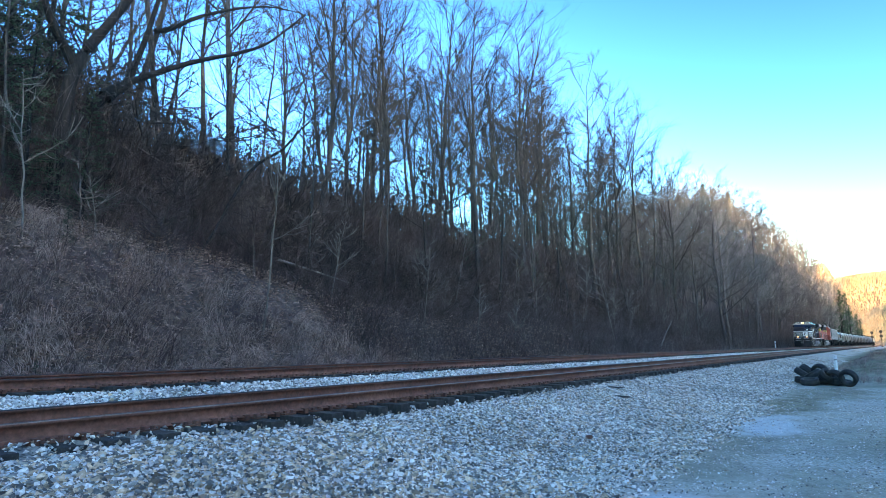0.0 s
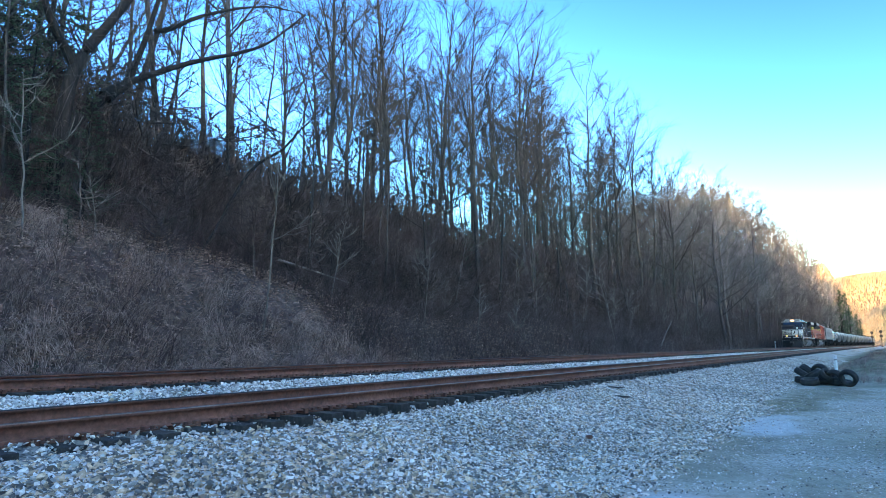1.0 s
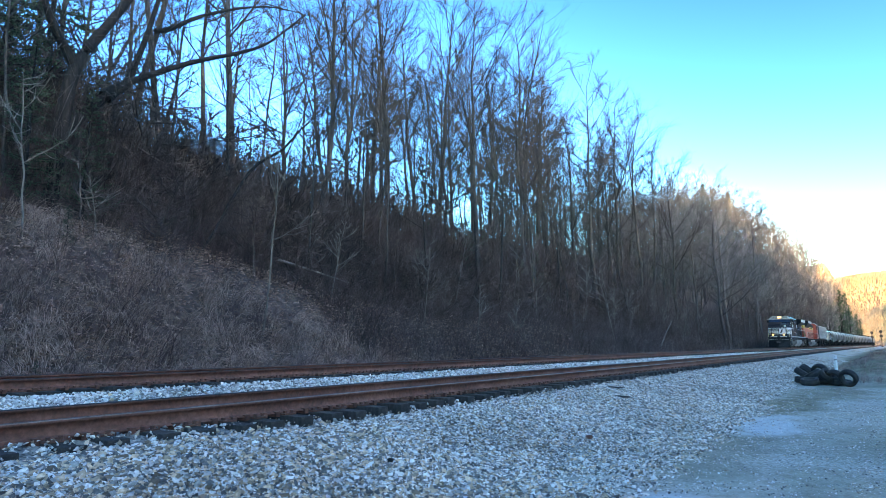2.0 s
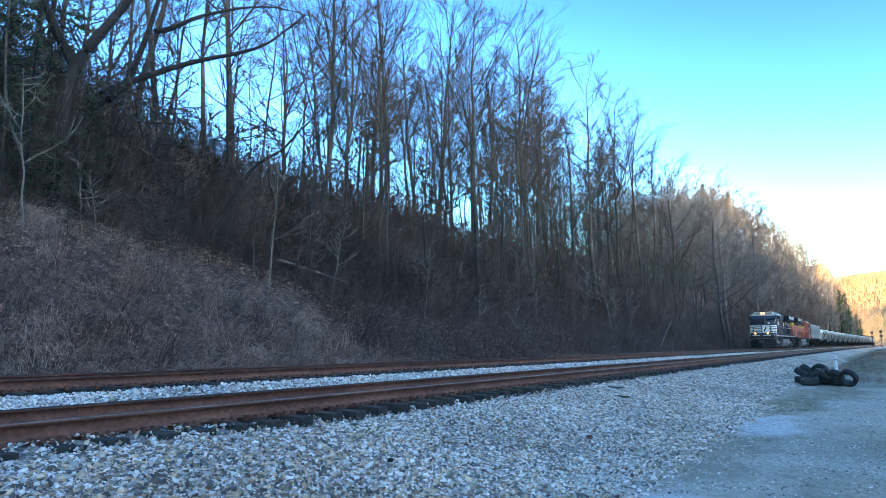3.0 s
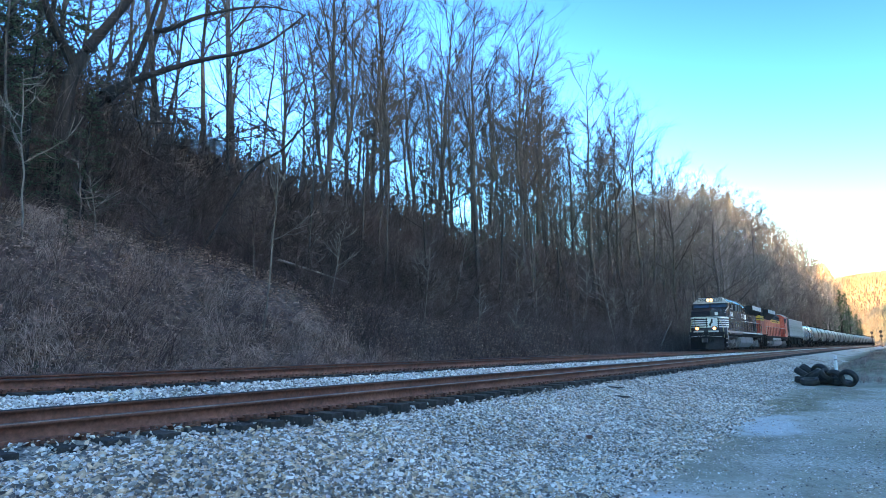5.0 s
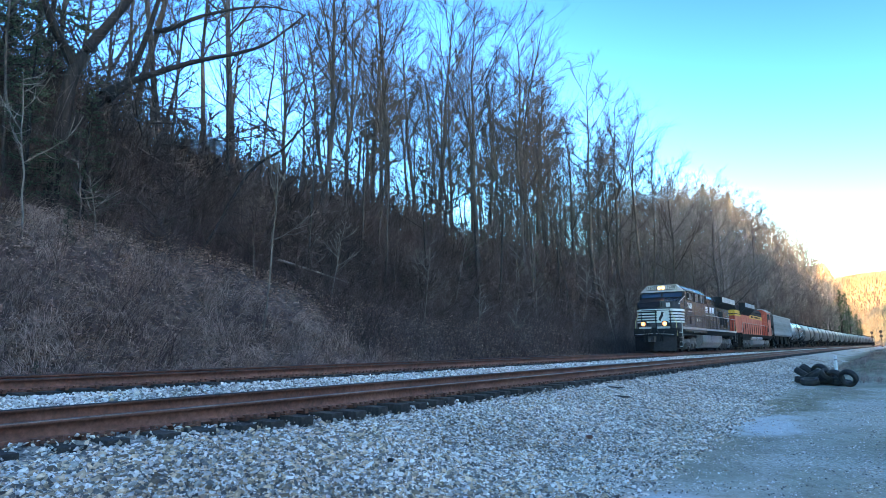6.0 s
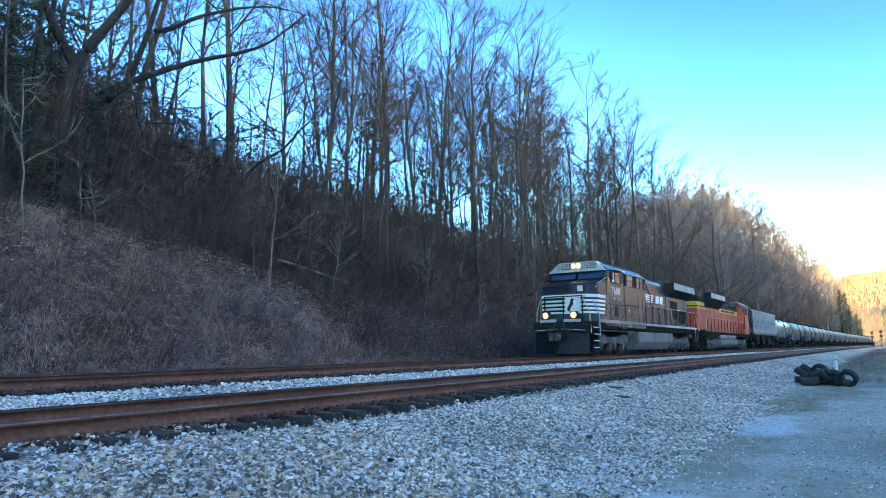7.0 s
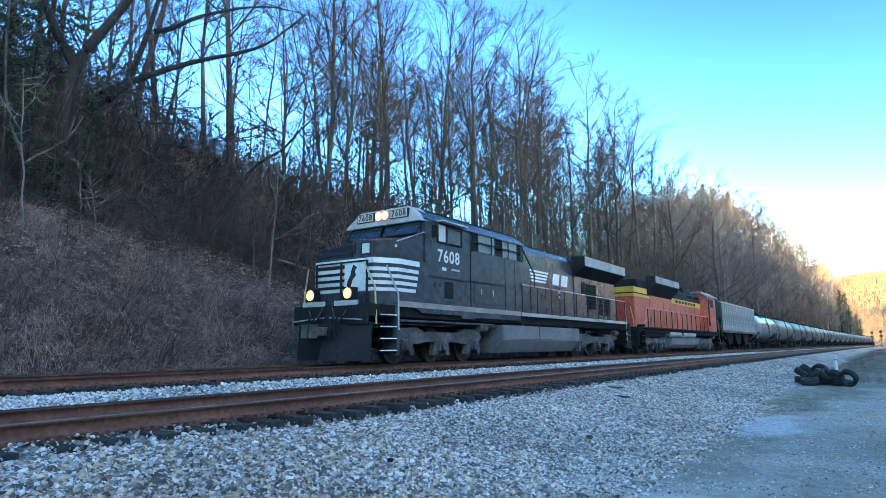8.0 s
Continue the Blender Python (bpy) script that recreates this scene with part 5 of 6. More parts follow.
def second_locomotive():
    root = tagged(new("locomotive"), "orange and yellow diesel locomotive running hood first, second in the train", "locomotive", "train")
    part("frame", boxed(1.0, 21.8, -1.42, 1.42, 1.22, 1.50, 0.03), UNDER, root)
    part("deck", boxed(1.3, 21.7, -1.52, 1.52, 1.50, 1.56, 0.01), LOCO_MATT, root)
    part("hood_end", prism([(-0.92, 1.56), (0.92, 1.56), (0.92, 3.36), (-0.92, 3.36)], 1.9, 4.9, "x", soft=0.04), ORANGE, root)
    for z0, z1, m in ((3.36, 3.52, YELLOW), (3.52, 3.60, LOCO_MATT), (3.60, 3.78, YELLOW), (3.78, 3.92, YELLOW)):
        part("end_band", boxed(1.88, 4.9, -0.935, 0.935, z0, z1, 0.01), m, root, "yellow and black band round the hood end")
    part("hood_top", prism([(-0.92, 3.92), (0.92, 3.92), (0.75, 4.45), (-0.75, 4.45)], 2.9, 4.9, "x", soft=0.03), LOCO_MATT, root)
    part("hood", prism([(-0.92, 1.56), (0.92, 1.56), (0.92, 3.62), (-0.92, 3.62)], 4.9, 18.2, "x", soft=0.02), ORANGE, root, "faded orange hood")
    part("hood_band", boxed(9.9, 18.25, -0.935, 0.935, 3.34, 3.72, 0.01), YELLOW, root, "yellow band along the hood")
    for k in range(7):
        part("marking_bar", boxed(10.9 + k * 0.85, 11.45 + k * 0.85, -0.947, -0.93, 3.44, 3.62), LOCO_MATT, root)
    part("hood_roof", prism([(-0.92, 3.62), (0.92, 3.62), (0.92, 4.18), (0.7, 4.5), (-0.7, 4.5), (-0.92, 4.18)], 4.9, 18.2, "x", soft=0.02), LOCO_MATT, root)
    part("roof_hump", boxed(13.2, 15.4, -0.9, 0.9, 4.3, 4.66, 0.04), LOCO_MATT, root)
    part("roof_box", boxed(11.0, 12.6, -0.7, 0.7, 4.4, 4.66, 0.04), LOCO_PALE, root)
    part("cab", prism([(-1.5, 1.5), (1.5, 1.5), (1.5, 4.25), (1.0, 4.62), (-1.0, 4.62), (-1.5, 4.25)], 18.2, 21.0, "x", soft=0.03), ORANGE, root)
    part("cab_roof", prism([(-1.6, 4.28), (-1.02, 4.64), (1.02, 4.64), (1.6, 4.28), (1.6, 4.34), (1.02, 4.70), (-1.02, 4.70), (-1.6, 4.34)], 17.9, 21.3, "x"), LOCO_PALE, root)
    part("cab_nose", boxed(21.0, 22.0, -1.2, 1.2, 1.5, 3.4, 0.06), ORANGE, root)
    for s in (-1, 1):
        win = part("side_window", boxed(18.9, 20.3, s * 1.49, s * 1.515, 3.45, 4.12, 0.01), GLASS, root)
        part("window_post", boxed(19.55, 19.62, s * 1.51, s * 1.525, 3.45, 4.12), LOCO_MATT, win)
        part("cab_door", boxed(18.3, 18.8, s * 1.495, s * 1.512, 2.0, 4.1, 0.01), UNDER, root)
        part("cab_panel", boxed(18.9, 20.9, s * 1.495, s * 1.51, 1.65, 3.2, 0.01), ORANGE, root)
        part("radiator_flare", prism([(s * 0.9, 3.55), (s * 1.5, 4.25), (s * 1.5, 4.72), (s * 0.9, 4.76)], 4.4, 9.9, "x", soft=0.02), LOCO_MATT, root)
        part("flare_panel", boxed(4.45, 9.88, s * 1.498, s * 1.516, 4.30, 4.70), LOCO_PALE, root, "pale panel on the radiator flare")
        for k in range(9):
            part("hood_door", boxed(5.1 + k * 1.4, 6.35 + k * 1.4, s * 0.92, s * 0.935, 1.75, 3.30, 0.006), ORANGE, root)
        for x0, x1 in ((10.3, 11.5), (14.2, 15.6), (16.2, 17.6)):
            part("grille", boxed(x0, x1, s * 0.93, s * 0.945, 3.98, 4.16), UNDER, root)
        handrail(root, 2.6, 18.0, s * 1.47, 1.56, 2.66, 1.28, LOCO_PALE, LOCO_MATT)
        part("end_rail", pipe([(2.6, s * 1.47, 2.66), (2.25, s * 1.47, 2.55), (2.2, s * 1.47, 1.9), (1.9, s * 1.42, 1.75), (1.85, s * 1.42, 0.5)], 0.026), LOCO_PALE, root)
        part("end_rail", pipe([(0.95, s * 1.0, 2.7), (1.1, s * 1.1, 1.9), (1.1, s * 1.1, 1.56)], 0.026), RAIL_YELLOW, root)
        part("end_rail", pipe([(21.7, s * 1.45, 2.5), (22.1, s * 1.45, 1.9), (22.1, s * 1.45, 0.5)], 0.026), LOCO_PALE, root)
        for x0, x1 in ((7.2, 10.0), (10.6, 14.0)):
            part("air_reservoir", pipe([(x0, s * 1.28, 1.20), (x1, s * 1.28, 1.20)], 0.19, 14), LOCO_PALE, root, "pale cylindrical air reservoir")
        steps(root, 1.25, 1.8, s, UNDER)
        steps(root, 21.3, 21.9, s, UNDER)
        part("mud_guard", boxed(2.2, 6.4, s * 1.3, s * 1.34, 1.0, 1.22), UNDER, root)
    part("fuel_tank", prism([(-1.45, 0.55), (-1.5, 0.98), (1.5, 0.98), (1.45, 0.55), (1.0, 0.28), (-1.0, 0.28)], 7.4, 14.6, "x", soft=0.03), TANK_GREY, root, "grey fuel tank")
    six_wheel_truck(root, 4.5, GRIME)
    six_wheel_truck(root, 17.9, GRIME)
    for x0, x1 in ((0.0, 1.1), (21.7, 22.6)):
        part("coupler", boxed(x0, x1, -0.12, 0.12, 0.78, 1.02, 0.04), GRIME, root)
    part("end_plate", boxed(0.98, 1.08, -1.4, 1.4, 0.5, 1.5, 0.01), UNDER, root)
    set_wheels(root, LOCO_WHEEL, 0.533, [4.5 + a for a in (-1.85, 0, 1.85)] + [17.9 + a for a in (-1.85, 0, 1.85)])
    train_cars.append((root, 22.7, 22.6))


def car_trucks(root, centres):
    for x in centres:
        for s in (-1, 1):
            bm = prism([(x - 1.15, 0.62), (x - 0.7, 0.74), (x + 0.7, 0.74), (x + 1.15, 0.62), (x + 1.15, 0.36), (x + 0.5, 0.22), (x - 0.5, 0.22), (x - 1.15, 0.36)], s * 0.96, s * 1.12, "y")
            for k in (-0.86, 0.86):
                rod(bm, (x + k, s * 1.1, 0.46), (x + k, s * 1.2, 0.46), 0.13, 10)
            part("truck_frame", bm, UNDER, root)
        part("truck_bolster", boxed(x - 0.25, x + 0.25, -1.1, 1.1, 0.5, 0.95), UNDER, root)


def hopper_car():
    root = tagged(new("covered_hopper"), "weathered grey ribbed covered hopper wagon behind the locomotives", "freight wagon", "train")
    length = 18.4
    body = part("body", prism([(-1.42, 1.75), (1.42, 1.75), (1.42, 4.12), (0.9, 4.38), (-0.9, 4.38), (-1.42, 4.12)], 1.3, 17.1, "x", soft=0.02), HOPPER_GREY, root)
    rib = None
    for s in (-1, 1):
        for k in range(19):
            x = 1.4 + k * 15.6 / 18
            if rib is None:
                ob = part("rib", boxed(-0.075, 0.075, -0.07, 0.07, 1.70, 4.14), RIB_GREY, body)
                rib = ob.data
                ob.matrix_basis = pose(x, s * 1.47, 0)
            else:
                linked("rib", rib, body, pose(x, s * 1.47, 0))
        part("side_sill", boxed(0.9, 17.5, s * 1.44, s * 1.54, 1.58, 1.78), HOPPER_GREY, root)
        part("top_chord", boxed(1.0, 17.4, s * 1.42, s * 1.54, 4.10, 4.22), LOCO_PALE, root)
        for x in (0.75, 17.6):
            part("end_ladder", pipe([(x, s * 1.42, 1.2), (x, s * 1.42, 4.1)], 0.025), GRIME, root)
            for q in range(6):
                part("rung", pipe([(x, s * 1.42, 1.5 + q * 0.45), (x, s * 1.05, 1.5 + q * 0.45)], 0.016), GRIME, root)
    for x in (1.3, 17.1):
        d = -1 if x < 5 else 1
        part("end_slope", prism([(x, 1.75), (x, 2.9), (x - d * 1.2, 1.0), (x - d * 2.2, 1.0)], -1.3, 1.3, "y"), UNDER, root)
    for x0 in (3.4, 7.4, 11.4):
        part("hopper_bay", prism([(x0, 1.75), (x0 + 3.8, 1.75), (x0 + 2.6, 0.55), (x0 + 1.2, 0.55)], -1.2, 1.2, "y"), UNDER, root)
    part("roof_walk", boxed(1.2, 17.2, -0.35, 0.35, 4.44, 4.5), LOCO_PALE, root)
    part("roof_hatch", boxed(1.8, 16.6, -0.25, 0.25, 4.36, 4.46, 0.02), HOPPER_GREY, root)
    part("centre_sill", boxed(0.0, length, -0.2, 0.2, 0.8, 1.1), UNDER, root)
    car_trucks(root, (2.6, 15.8))
    set_wheels(root, CAR_WHEEL, 0.46, (1.74, 3.46, 14.94, 16.66))
    train_cars.append((root, 45.3, length))


def tank_car(material, label):
    root = tagged(new("tank_car"), label, "tank wagon", "train")
    bm = bmesh.new()
    rings, seg = [], 28
    for x, r in ((0.95, 0.35), (1.02, 0.8), (1.2, 1.15), (1.5, 1.38), (1.9, 1.45), (5.0, 1.45), (8.5, 1.45), (12.0, 1.45), (15.1, 1.45), (15.5, 1.38), (15.8, 1.15), (15.98, 0.8), (16.05, 0.35)):
        rings.append([bm.verts.new((x, r * math.cos(a * 2 * math.pi / seg), 2.55 + r * math.sin(a * 2 * math.pi / seg))) for a in range(seg)])
    for a, c in zip(rings, rings[1:]):
        for i in range(seg):
            bm.faces.new((a[i], a[(i + 1) % seg], c[(i + 1) % seg], c[i]))
    bm.faces.new(rings[0][::-1]), bm.faces.new(rings[-1])
    bmesh.ops.recalc_face_normals(bm, faces=bm.faces[:])
    part("tank", bm, material, root, smooth=True)
    for x in (5.0, 12.0):
        part("weld_band", pipe([(x - 0.03, 0, 2.55), (x + 0.03, 0, 2.55)], 1.458, 28), material, root)
    bm = pipe([(8.5, 0, 3.9), (8.5, 0, 4.28)], 0.42, 16)
    part("manway", bm, UNDER, root)
    for s in (-1, 1):
        part("platform", boxed(7.5, 9.5, s * 0.55, s * 1.05, 3.93, 3.97), UNDER, root)
        part("platform_rail", pipe([(7.5, s * 1.05, 3.95), (7.5, s * 1.05, 4.5), (9.5, s * 1.05, 4.5), (9.5, s * 1.05, 3.95)], 0.022), UNDER, root)
        part("ladder", pipe([(8.2, s * 1.5, 1.1), (8.2, s * 1.52, 2.6), (8.2, s * 1.1, 3.95)], 0.022), UNDER, root)
        part("ladder", pipe([(8.7, s * 1.5, 1.1), (8.7, s * 1.52, 2.6), (8.7, s * 1.1, 3.95)], 0.022), UNDER, root)
        part("side_sill", boxed(0.6, 16.4, s * 1.25, s * 1.4, 1.05, 1.16), UNDER, root)
        for x in (0.7, 16.3):
            part("end_rail", pipe([(x, s * 1.35, 1.1), (x, s * 1.35, 2.1), (x, 0, 2.1)], 0.025), LOCO_PALE, root)
    for x in (2.5, 14.5):
        part("saddle", prism([(-1.3, 1.9), (1.3, 1.9), (0.9, 1.0), (-0.9, 1.0)], x - 0.5, x + 0.5, "x"), UNDER, root)
    part("centre_sill", boxed(0.0, 17.0, -0.25, 0.25, 0.85, 1.12), UNDER, root)
    part("outlet", pipe([(8.5, 0, 1.15), (8.5, 0, 0.6)], 0.2, 12), UNDER, root)
    car_trucks(root, (2.5, 14.5))
    set_wheels(root, CAR_WHEEL, 0.46, (1.64, 3.36, 13.64, 15.36), keyed=False)
    return root


lead_locomotive()
second_locomotive()
hopper_car()
first_tank = tank_car(TANKER_SHINY, "clean pale glossy tank wagon behind the hopper")
train_cars.append((first_tank, 63.8, 17.0))
grey_tank = tank_car(TANKER, "dirty grey tank wagon in a long row")
for i in range(23):
    one = grey_tank if i == 0 else copy_thing(grey_tank, pose(0, 0, 0))
    train_cars.append((one, 63.8 + 17.0 * (i + 1), 17.0))


# ---------------------------------------------------------------- along the line
RUBBER = mat("old_rubber", (0.012, 0.012, 0.013), (0.022, 0.022, 0.023), (0.045, 0.044, 0.043), 14, 2.0, 0.75, bump=0.3, spread=0.4)
POST_WHITE = mat("chalky_white_paint", (0.62, 0.62, 0.60), (0.74, 0.74, 0.73), (0.82, 0.82, 0.81), 12, 2.0, 0.6, bump=0.05)
PIPE_BLACK = mat("black_pipe", (0.012, 0.012, 0.014), (0.02, 0.02, 0.023), (0.035, 0.035, 0.04), 10, 1.0, 0.45, bump=0.05)


def tyre_mesh(r=0.5, w=0.15):
    bm = bmesh.new()
    prof = [(0.58, -0.75), (0.8, -1.0), (0.95, -0.9), (1.0, -0.6), (0.985, -0.2), (1.0, -0.15), (1.0, 0.15), (0.985, 0.2), (1.0, 0.6), (0.95, 0.9), (0.8, 1.0), (0.58, 0.75), (0.62, 0.0)]
    n = 22
    rings = [[bm.verts.new((math.cos(i * 6.28318 / n) * a * r, math.sin(i * 6.28318 / n) * a * r, b * w)) for a, b in prof] for i in range(n)]
    for i in range(n):
        p, q = rings[i], rings[(i + 1) % n]
        for k in range(len(prof)):
            k2 = (k + 1) % len(prof)
            bm.faces.new((p[k], q[k], q[k2], p[k2]))
    bmesh.ops.recalc_face_normals(bm, faces=bm.faces[:])
    for f in bm.faces:
        f.smooth = True
    me = bpy.data.meshes.new("tyre")
    bm.to_mesh(me)
    bm.free()
    me.materials.append(RUBBER)
    return me


TYRE = tyre_mesh(0.315, 0.12)
for dx, dy, dz, rx, ry, rz in ((0, 0.95, 0.20, 8, 5, 0), (0.4, 0.15, 0.17, 0, -6, 30), (-0.1, -0.55, 0.22, 14, 10, 60), (0.3, 1.05, 0.52, 35, -12, 20), (0.1, 0.25, 0.50, -24, 20, 40), (0.5, -0.2, 0.62, 72, 0, 64), (-0.3, -0.85, 0.48, 28, -30, 10), (-0.5, -1.35, 0.40, 60, 10, 50), (-0.4, -1.75, 0.18, 6, 6, 0), (-0.9, -2.25, 0.42, 66, -8, 74), (0.9, 0.8, 0.60, 40, 30, 0), (-0.6, 0.4, 0.20, -10, 4, 90)):
    x, y, dz = 28.2 + dx * 1.1, 1.98 + dy * 0.47, dz * 0.74
    tagged(linked("tyre", TYRE, None, pose(x, y, float(ground_z(x, y)) + dz, rx, ry, rz)), "worn black lorry tyre dumped in a heap", "tyre", "tyre heap")


def marker_post(x, y, h, r, label):
    z = float(ground_z(x, y))
    root = tagged(new("marker_post"), label, "post")
    root.matrix_basis = pose(x, y, z)
    part("post", pipe([(0, 0, -0.2), (0, 0, h)], r, 12), POST_WHITE, root)
    part("cap", pipe([(0, 0, h), (0, 0, h + 0.03)], r * 1.15, 12), POST_WHITE, root)
    part("collar", pipe([(0, 0, h * 0.78), (0, 0, h * 0.82)], r * 1.08, 12), PIPE_BLACK, root)


marker_post(37.0, 1.72, 0.88, 0.07, "short white marker post behind the tyre heap")
marker_post(123.0, 14.4, 1.9, 0.10, "thin white lineside post beside the far track")


def hose(points, r, label):
    pts = [(x, y + float(side(x)) * 0, float(ground_z(x, y)) + r + dz) for x, y, dz in points]
    v, f = bough(pts, r, r, 8)
    tagged(new("hose", mesh_np("hose", v, f, [PIPE_BLACK], smooth=True)), label, "hose", "black hoses")


hose([(260, 0.9, 0.0), (150, 0.2, 0.12), (95, -0.35, 0.16), (70, -0.8, 0.14), (56, -1.0, 0.10), (44, -1.7, 0.08), (36, -2.6, 0.05)], 0.075, "long black hose lying over the grassy berm")
hose([(250, 1.6, 0.0), (140, 0.9, 0.05), (90, 0.35, 0.08), (66, -0.2, 0.06), (52, -0.9, 0.05), (42, -1.9, 0.04), (34, -3.0, 0.03)], 0.075, "second black hose lying over the grassy berm")


def signal_mast(x, y, h):
    z = float(ground_z(x, y))
    root = tagged(new("signal_mast"), "dark railway signal mast with two heads", "railway signal", "signals")
    root.matrix_basis = pose(x, y, z)
    part("mast", pipe([(0, 0, -0.3), (0, 0, h)], 0.10, 10), PIPE_BLACK, root)
    for k in (0.0, 2.0):
        head = part("signal_head", pipe([(-0.1, 0, h - 0.5 - k), (0.05, 0, h - 0.5 - k)], 0.62, 16), PIPE_BLACK, root)
        part("hood", pipe([(-0.5, 0, h - 0.3 - k), (-0.1, 0, h - 0.3 - k)], 0.16, 10), PIPE_BLACK, head)
    part("ladder", pipe([(0.3, 0.2, 0.0), (0.3, 0.2, h - 0.6)], 0.04), PIPE_BLACK, root)
    part("base", boxed(-0.4, 0.4, -0.4, 0.4, -0.2, 0.3, 0.03), GRIME, root)


signal_mast(352, 0.9, 6.6)
signal_mast(330, -2.4, 7.0)


# ---------------------------------------------------------------- ties, plates and ballast stones
def tie_mesh():
    bm = boxed(-0.115, 0.115, -1.3, 1.3, -0.18, 0.0, 0.012)
    me = bpy.data.meshes.new("tie")
    bm.to_mesh(me)
    bm.free()
    me.materials.append(TIE_WOOD)
    return me


def plate_mesh():
    bm = bmesh.new()
    for y in (-0.755, 0.755):
        box(bm, -0.10, 0.10, y - 0.19, y + 0.19, 0.0, 0.022)
        for k in (-0.14, 0.14):
            for x in (-0.055, 0.055):
                box(bm, x - 0.016, x + 0.016, y + k - 0.02, y + k + 0.02, 0.02, 0.055)
        for x in (-0.14, 0.14):
            box(bm, x - 0.035, x + 0.035, y - 0.10, y + 0.10, -0.02, 0.05)
    me = bpy.data.meshes.new("tie_plate")
    bm.to_mesh(me)
    bm.free()
    me.materials.append(RUST)
    return me


TIE, PLATE = tie_mesh(), plate_mesh()
g_tie = np.random.default_rng(70)
for root, y, z, s0, s1 in ((track_near, NEAR_Y, NEAR_Z, -4.0, 82.0), (track_far, FAR_Y, 0.0, -2.0, 62.0)):
    for s in np.arange(s0, s1, 0.495):
        s = s + g_tie.normal(0, 0.02)
        m = pose(s, y + float(side(s)) + g_tie.normal(0, 0.03), z - 0.205 + g_tie.normal(0, 0.006), g_tie.normal(0, 0.3), 0, math.degrees(float(bend(s))) + g_tie.normal(0, 0.8))
        linked("tie", TIE, root, m)
        if s < 45:
            linked("tie_plate", PLATE, root, pose(s, y + float(side(s)), z - 0.205))


def far_ties():
    """Ties too far along to tell apart singly."""
    vs, fs, base = [], [], 0
    box_v = np.array([(a, b, c) for a in (-0.115, 0.115) for b in (-1.3, 1.3) for c in (-0.18, 0.0)])
    quads = np.array([(0, 1, 3, 2), (4, 6, 7, 5), (0, 4, 5, 1), (2, 3, 7, 6), (0, 2, 6, 4), (1, 5, 7, 3)])
    for root, y, z, s0 in ((track_near, NEAR_Y, NEAR_Z, 82.2), (track_far, FAR_Y, 0.0, 62.2)):
        s = np.arange(s0, 300, 0.495)
        v = box_v[None] + np.stack([s, y + side(s), np.full(len(s), z - 0.205)], -1)[:, None]
        f = (np.arange(len(s))[:, None, None] * 8 + quads[None]).reshape(-1, 4)
        tagged(linked("far_ties", mesh_np("far_ties", v.reshape(-1, 3), f, [TIE_WOOD]), root), kind="stuff")


far_ties()


SHAPES = {
    # eight corners and six sides
    "block": (np.array([(a, b, c) for a in (-1, 1) for b in (-1, 1) for c in (-1, 1)], float), np.array([(0, 1, 3, 2), (4, 6, 7, 5), (0, 4, 5, 1), (2, 3, 7, 6), (0, 2, 6, 4), (1, 5, 7, 3)])),
    # six corners and eight sides
    "chip": (np.array([(1.5, 0, 0), (-1.5, 0, 0), (0, 1.5, 0), (0, -1.5, 0), (0, 0, 1.4), (0, 0, -1.4)]), np.array([(0, 2, 4), (2, 1, 4), (1, 3, 4), (3, 0, 4), (2, 0, 5), (1, 2, 5), (3, 1, 5), (0, 3, 5)])),
}


def stones(name, n, x0, x1, y0, y1, size, shares, label, seed, power=1.0, lift=0.3, feather=False, shape="chip", up=0.0):
    """Angular crushed stones, each a lopsided lump, lying on the ground."""
    g = np.random.default_rng(seed)
    x = x0 + (x1 - x0) * g.uniform(0, 1, n) ** power
    yl = y1 - (y1 - y0) * (g.beta(1, 1.6, n) * 1.5 if feather else g.uniform(0, 1, n))
    y = yl + side(x)
    corners, sides = SHAPES[shape]
    k = len(corners)
    s = size * np.clip(g.lognormal(0, 0.36, n), 0.4, 2.1)
    lump = corners[None] * (1 + g.normal(0, 0.26, (n, k, 3))) + g.normal(0, 0.22, (n, k, 3))
    lump *= (s[:, None] * g.uniform(0.55, 1.1, (n, 3)) * np.array([1, 1, 0.7]))[:, None, :] * 0.5
    az, tip, roll = g.uniform(0, 6.283, n), g.normal(0, 0.45, n), g.normal(0, 0.45, n)
    ca, sa, ct, st, cr, sr = np.cos(az), np.sin(az), np.cos(tip), np.sin(tip), np.cos(roll), np.sin(roll)
    rot = np.stack([ca * ct, ca * st * sr - sa * cr, ca * st * cr + sa * sr, sa * ct, sa * st * sr + ca * cr, sa * st * cr - ca * sr, -st, ct * sr, ct * cr], -1).reshape(n, 3, 3)
    lump = np.einsum("nij,nkj->nki", rot, lump)
    z = ground_z(x, y) + wobble(x, y, 0.16, 5) * 0.015 + s * lift * g.uniform(-0.4, 1.0, n) + up * g.uniform(0.2, 1.0, n)
    v = (lump + np.stack([x, y, z], -1)[:, None]).reshape(-1, 3)
    f = (np.arange(n)[:, None, None] * k + sides[None]).reshape(-1, sides.shape[1])
    ids = np.repeat(g.choice(4, n, p=shares), len(sides))
    tagged(new(name, mesh_np(name, v, f, [STONE, STONE_TAN, STONE_WHITE, STONE_DARK], ids)), label, "ballast", kind="stuff")


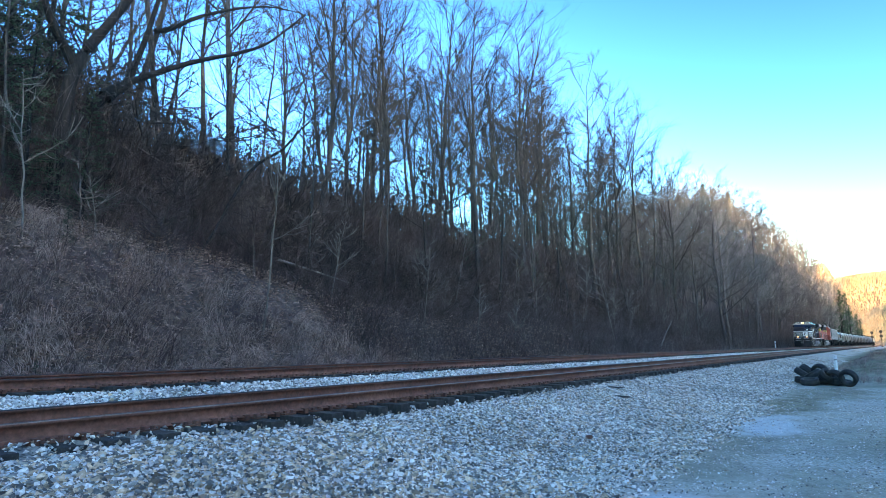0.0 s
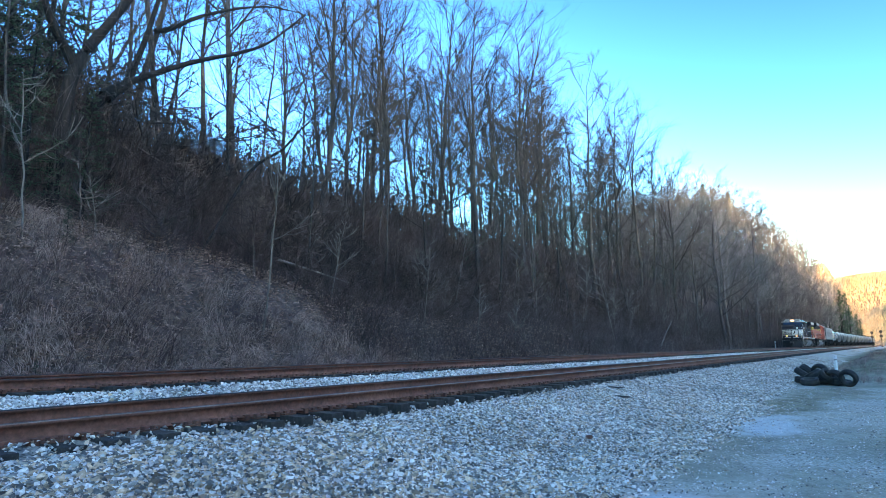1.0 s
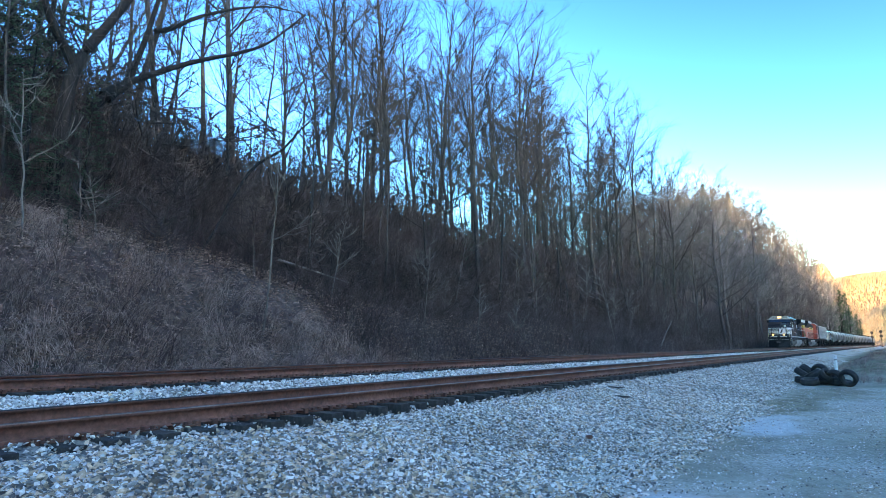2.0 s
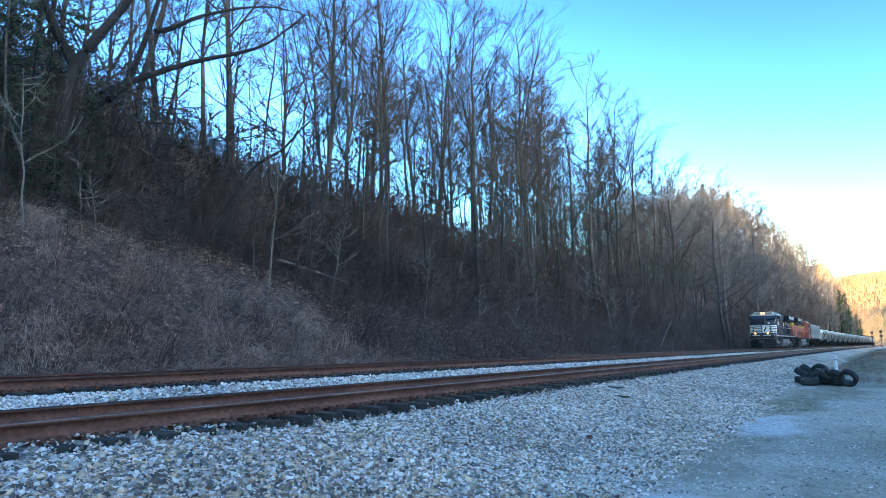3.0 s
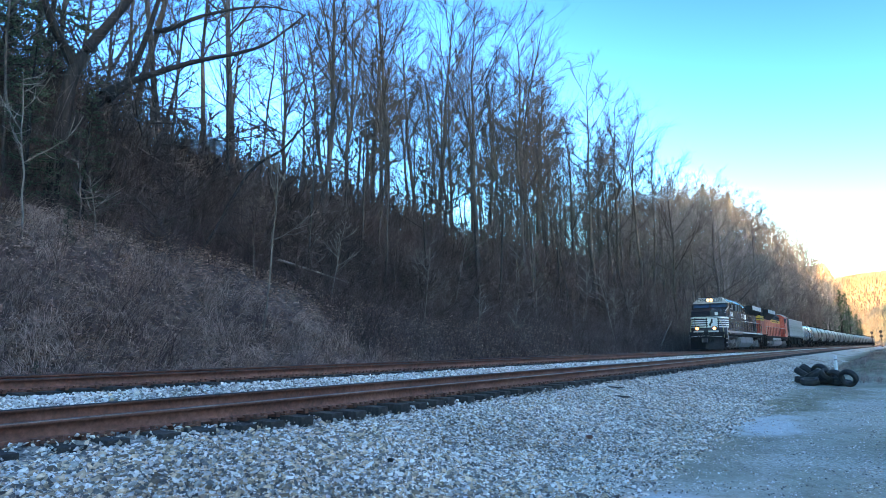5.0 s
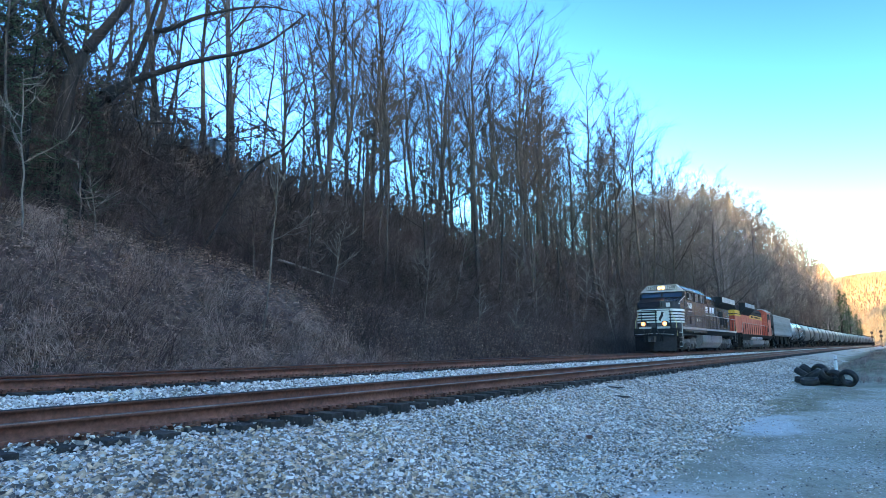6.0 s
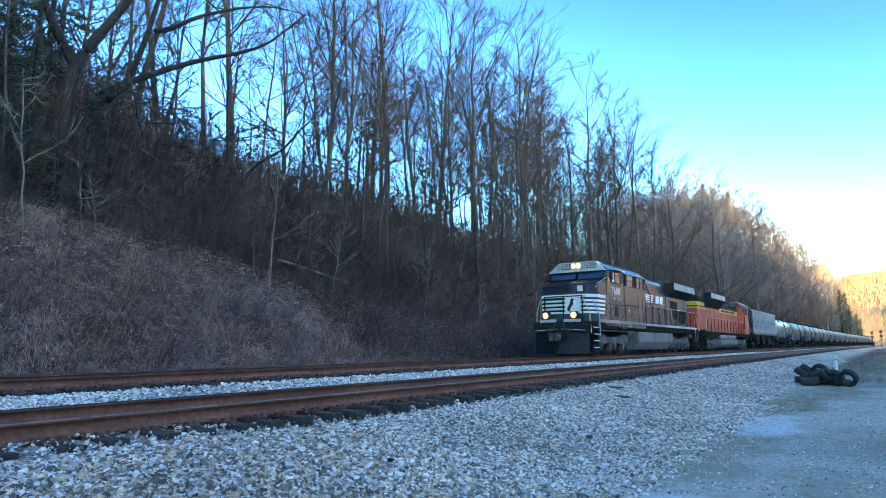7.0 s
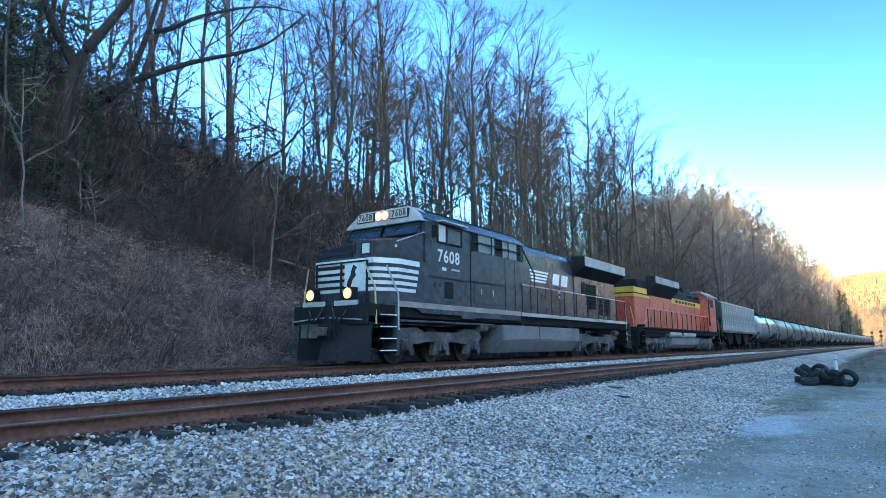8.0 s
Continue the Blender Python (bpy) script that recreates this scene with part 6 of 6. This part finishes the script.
stones("ballast_stones", 58000, 0.6, 6.5, 3.3, 6.19, 0.027, (0.32, 0.40, 0.11, 0.17), "loose crushed grey and tan ballast stones on the shoulder", 81, power=1.05, feather=True, shape="block")
stones("ballast_stones", 88000, 6.3, 18, 3.4, 6.19, 0.026, (0.44, 0.24, 0.15, 0.17), "loose crushed grey and tan ballast stones along the shoulder", 86, power=1.2, feather=True)
stones("ballast_stones", 70000, 17.5, 70, 3.7, 6.19, 0.032, (0.55, 0.14, 0.15, 0.16), "loose crushed grey ballast stones along the shoulder", 82, power=1.6, feather=True)
stones("ballast_stones", 3600, 2.0, 40, 6.12, 6.66, 0.032, (0.5, 0.22, 0.16, 0.12), "ballast stones lying between the tie ends", 83, power=1.2, lift=0.1, up=0.06)
stones("ballast_stones", 46000, 2, 75, 8.75, 11.2, 0.038, (0.33, 0.04, 0.57, 0.06), "clean white ballast stones between the two tracks", 84, power=1.6)
stones("gravel", 44000, 3.0, 26, -3.5, 3.6, 0.014, (0.60, 0.14, 0.14, 0.12), "small loose gravel scattered over the yard", 85, power=1.2, lift=0.1)


def dark_piece(name, x, y, size, label, category, seed, material):
    g = np.random.default_rng(seed)
    bm = bmesh.new()
    bmesh.ops.create_icosphere(bm, subdivisions=2, radius=1)
    for v in bm.verts:
        v.co = Vector((v.co.x * size[0], v.co.y * size[1], v.co.z * size[2])) * (1 + g.normal(0, 0.12))
    me = bpy.data.meshes.new(name)
    bm.to_mesh(me)
    bm.free()
    me.materials.append(material)
    yy = y + float(side(x))
    tagged(linked(name, me, None, pose(x, yy, float(ground_z(x, yy)) + size[2] * 0.6, 0, 6, g.uniform(0, 90))), label, category)


dark_piece("rock", 9.6, 3.85, (0.06, 0.05, 0.035), "dark reddish rock lying on the gravel", "rock", 91, RUST)
dark_piece("timber_scrap", 15.6, 5.6, (0.055, 0.30, 0.03), "black scrap of broken tie on the ballast", "timber", 92, TIE_WOOD)
dark_piece("timber_scrap", 14.4, 5.0, (0.05, 0.26, 0.03), "black splinter of tie on the ballast", "timber", 93, TIE_WOOD)
dark_piece("rock", 5.6, 4.6, (0.05, 0.04, 0.03), "small dark stone among the ballast", "rock", 94, UNDER)


for k, (x, y, w) in enumerate(((9.3, 15.55, 0.26), (9.75, 15.75, 0.34), (10.2, 15.5, 0.22), (10.7, 15.7, 0.30), (11.2, 15.45, 0.2), (9.9, 16.2, 0.4))):
    dark_piece("rock", x, y, (w * 1.3, w * 0.9, w * 0.6), "mossy rock in a hollow at the foot of the bank", "rock", 101 + k, MOSSY)


# ---------------------------------------------------------------- how the train moves
def front_at(t):
    """Where along the line the train's front coupler is."""
    u = 8.0 - t
    return 11.42 + 15.334 * u - 0.0283 * u * u


def on_line(s0, length):
    """The pose of a car whose two trucks ride on the line."""
    a, c = s0 + length * 0.2, s0 + length * 0.8
    ya, yc = float(side(a)), float(side(c))
    yaw = math.atan2(yc - ya, c - a)
    mx, my = (a + c) / 2, (ya + yc) / 2 + FAR_Y
    return pose(mx - math.cos(yaw) * length / 2, my - math.sin(yaw) * length / 2, 0, 0, 0, math.degrees(yaw))


def motions():
    for root, start, length in train_cars:
        walk(root, [(t / 2, on_line(front_at(t / 2) + start, length)) for t in range(17)])
    for ob, x, radius in wheelsets:
        walk(ob, [(k / FPS, pose(x, 0, radius, 0, math.degrees((front_at(k / FPS) - front_at(0)) / radius) % 360, 0)) for k in range(0, 241)])


motions()
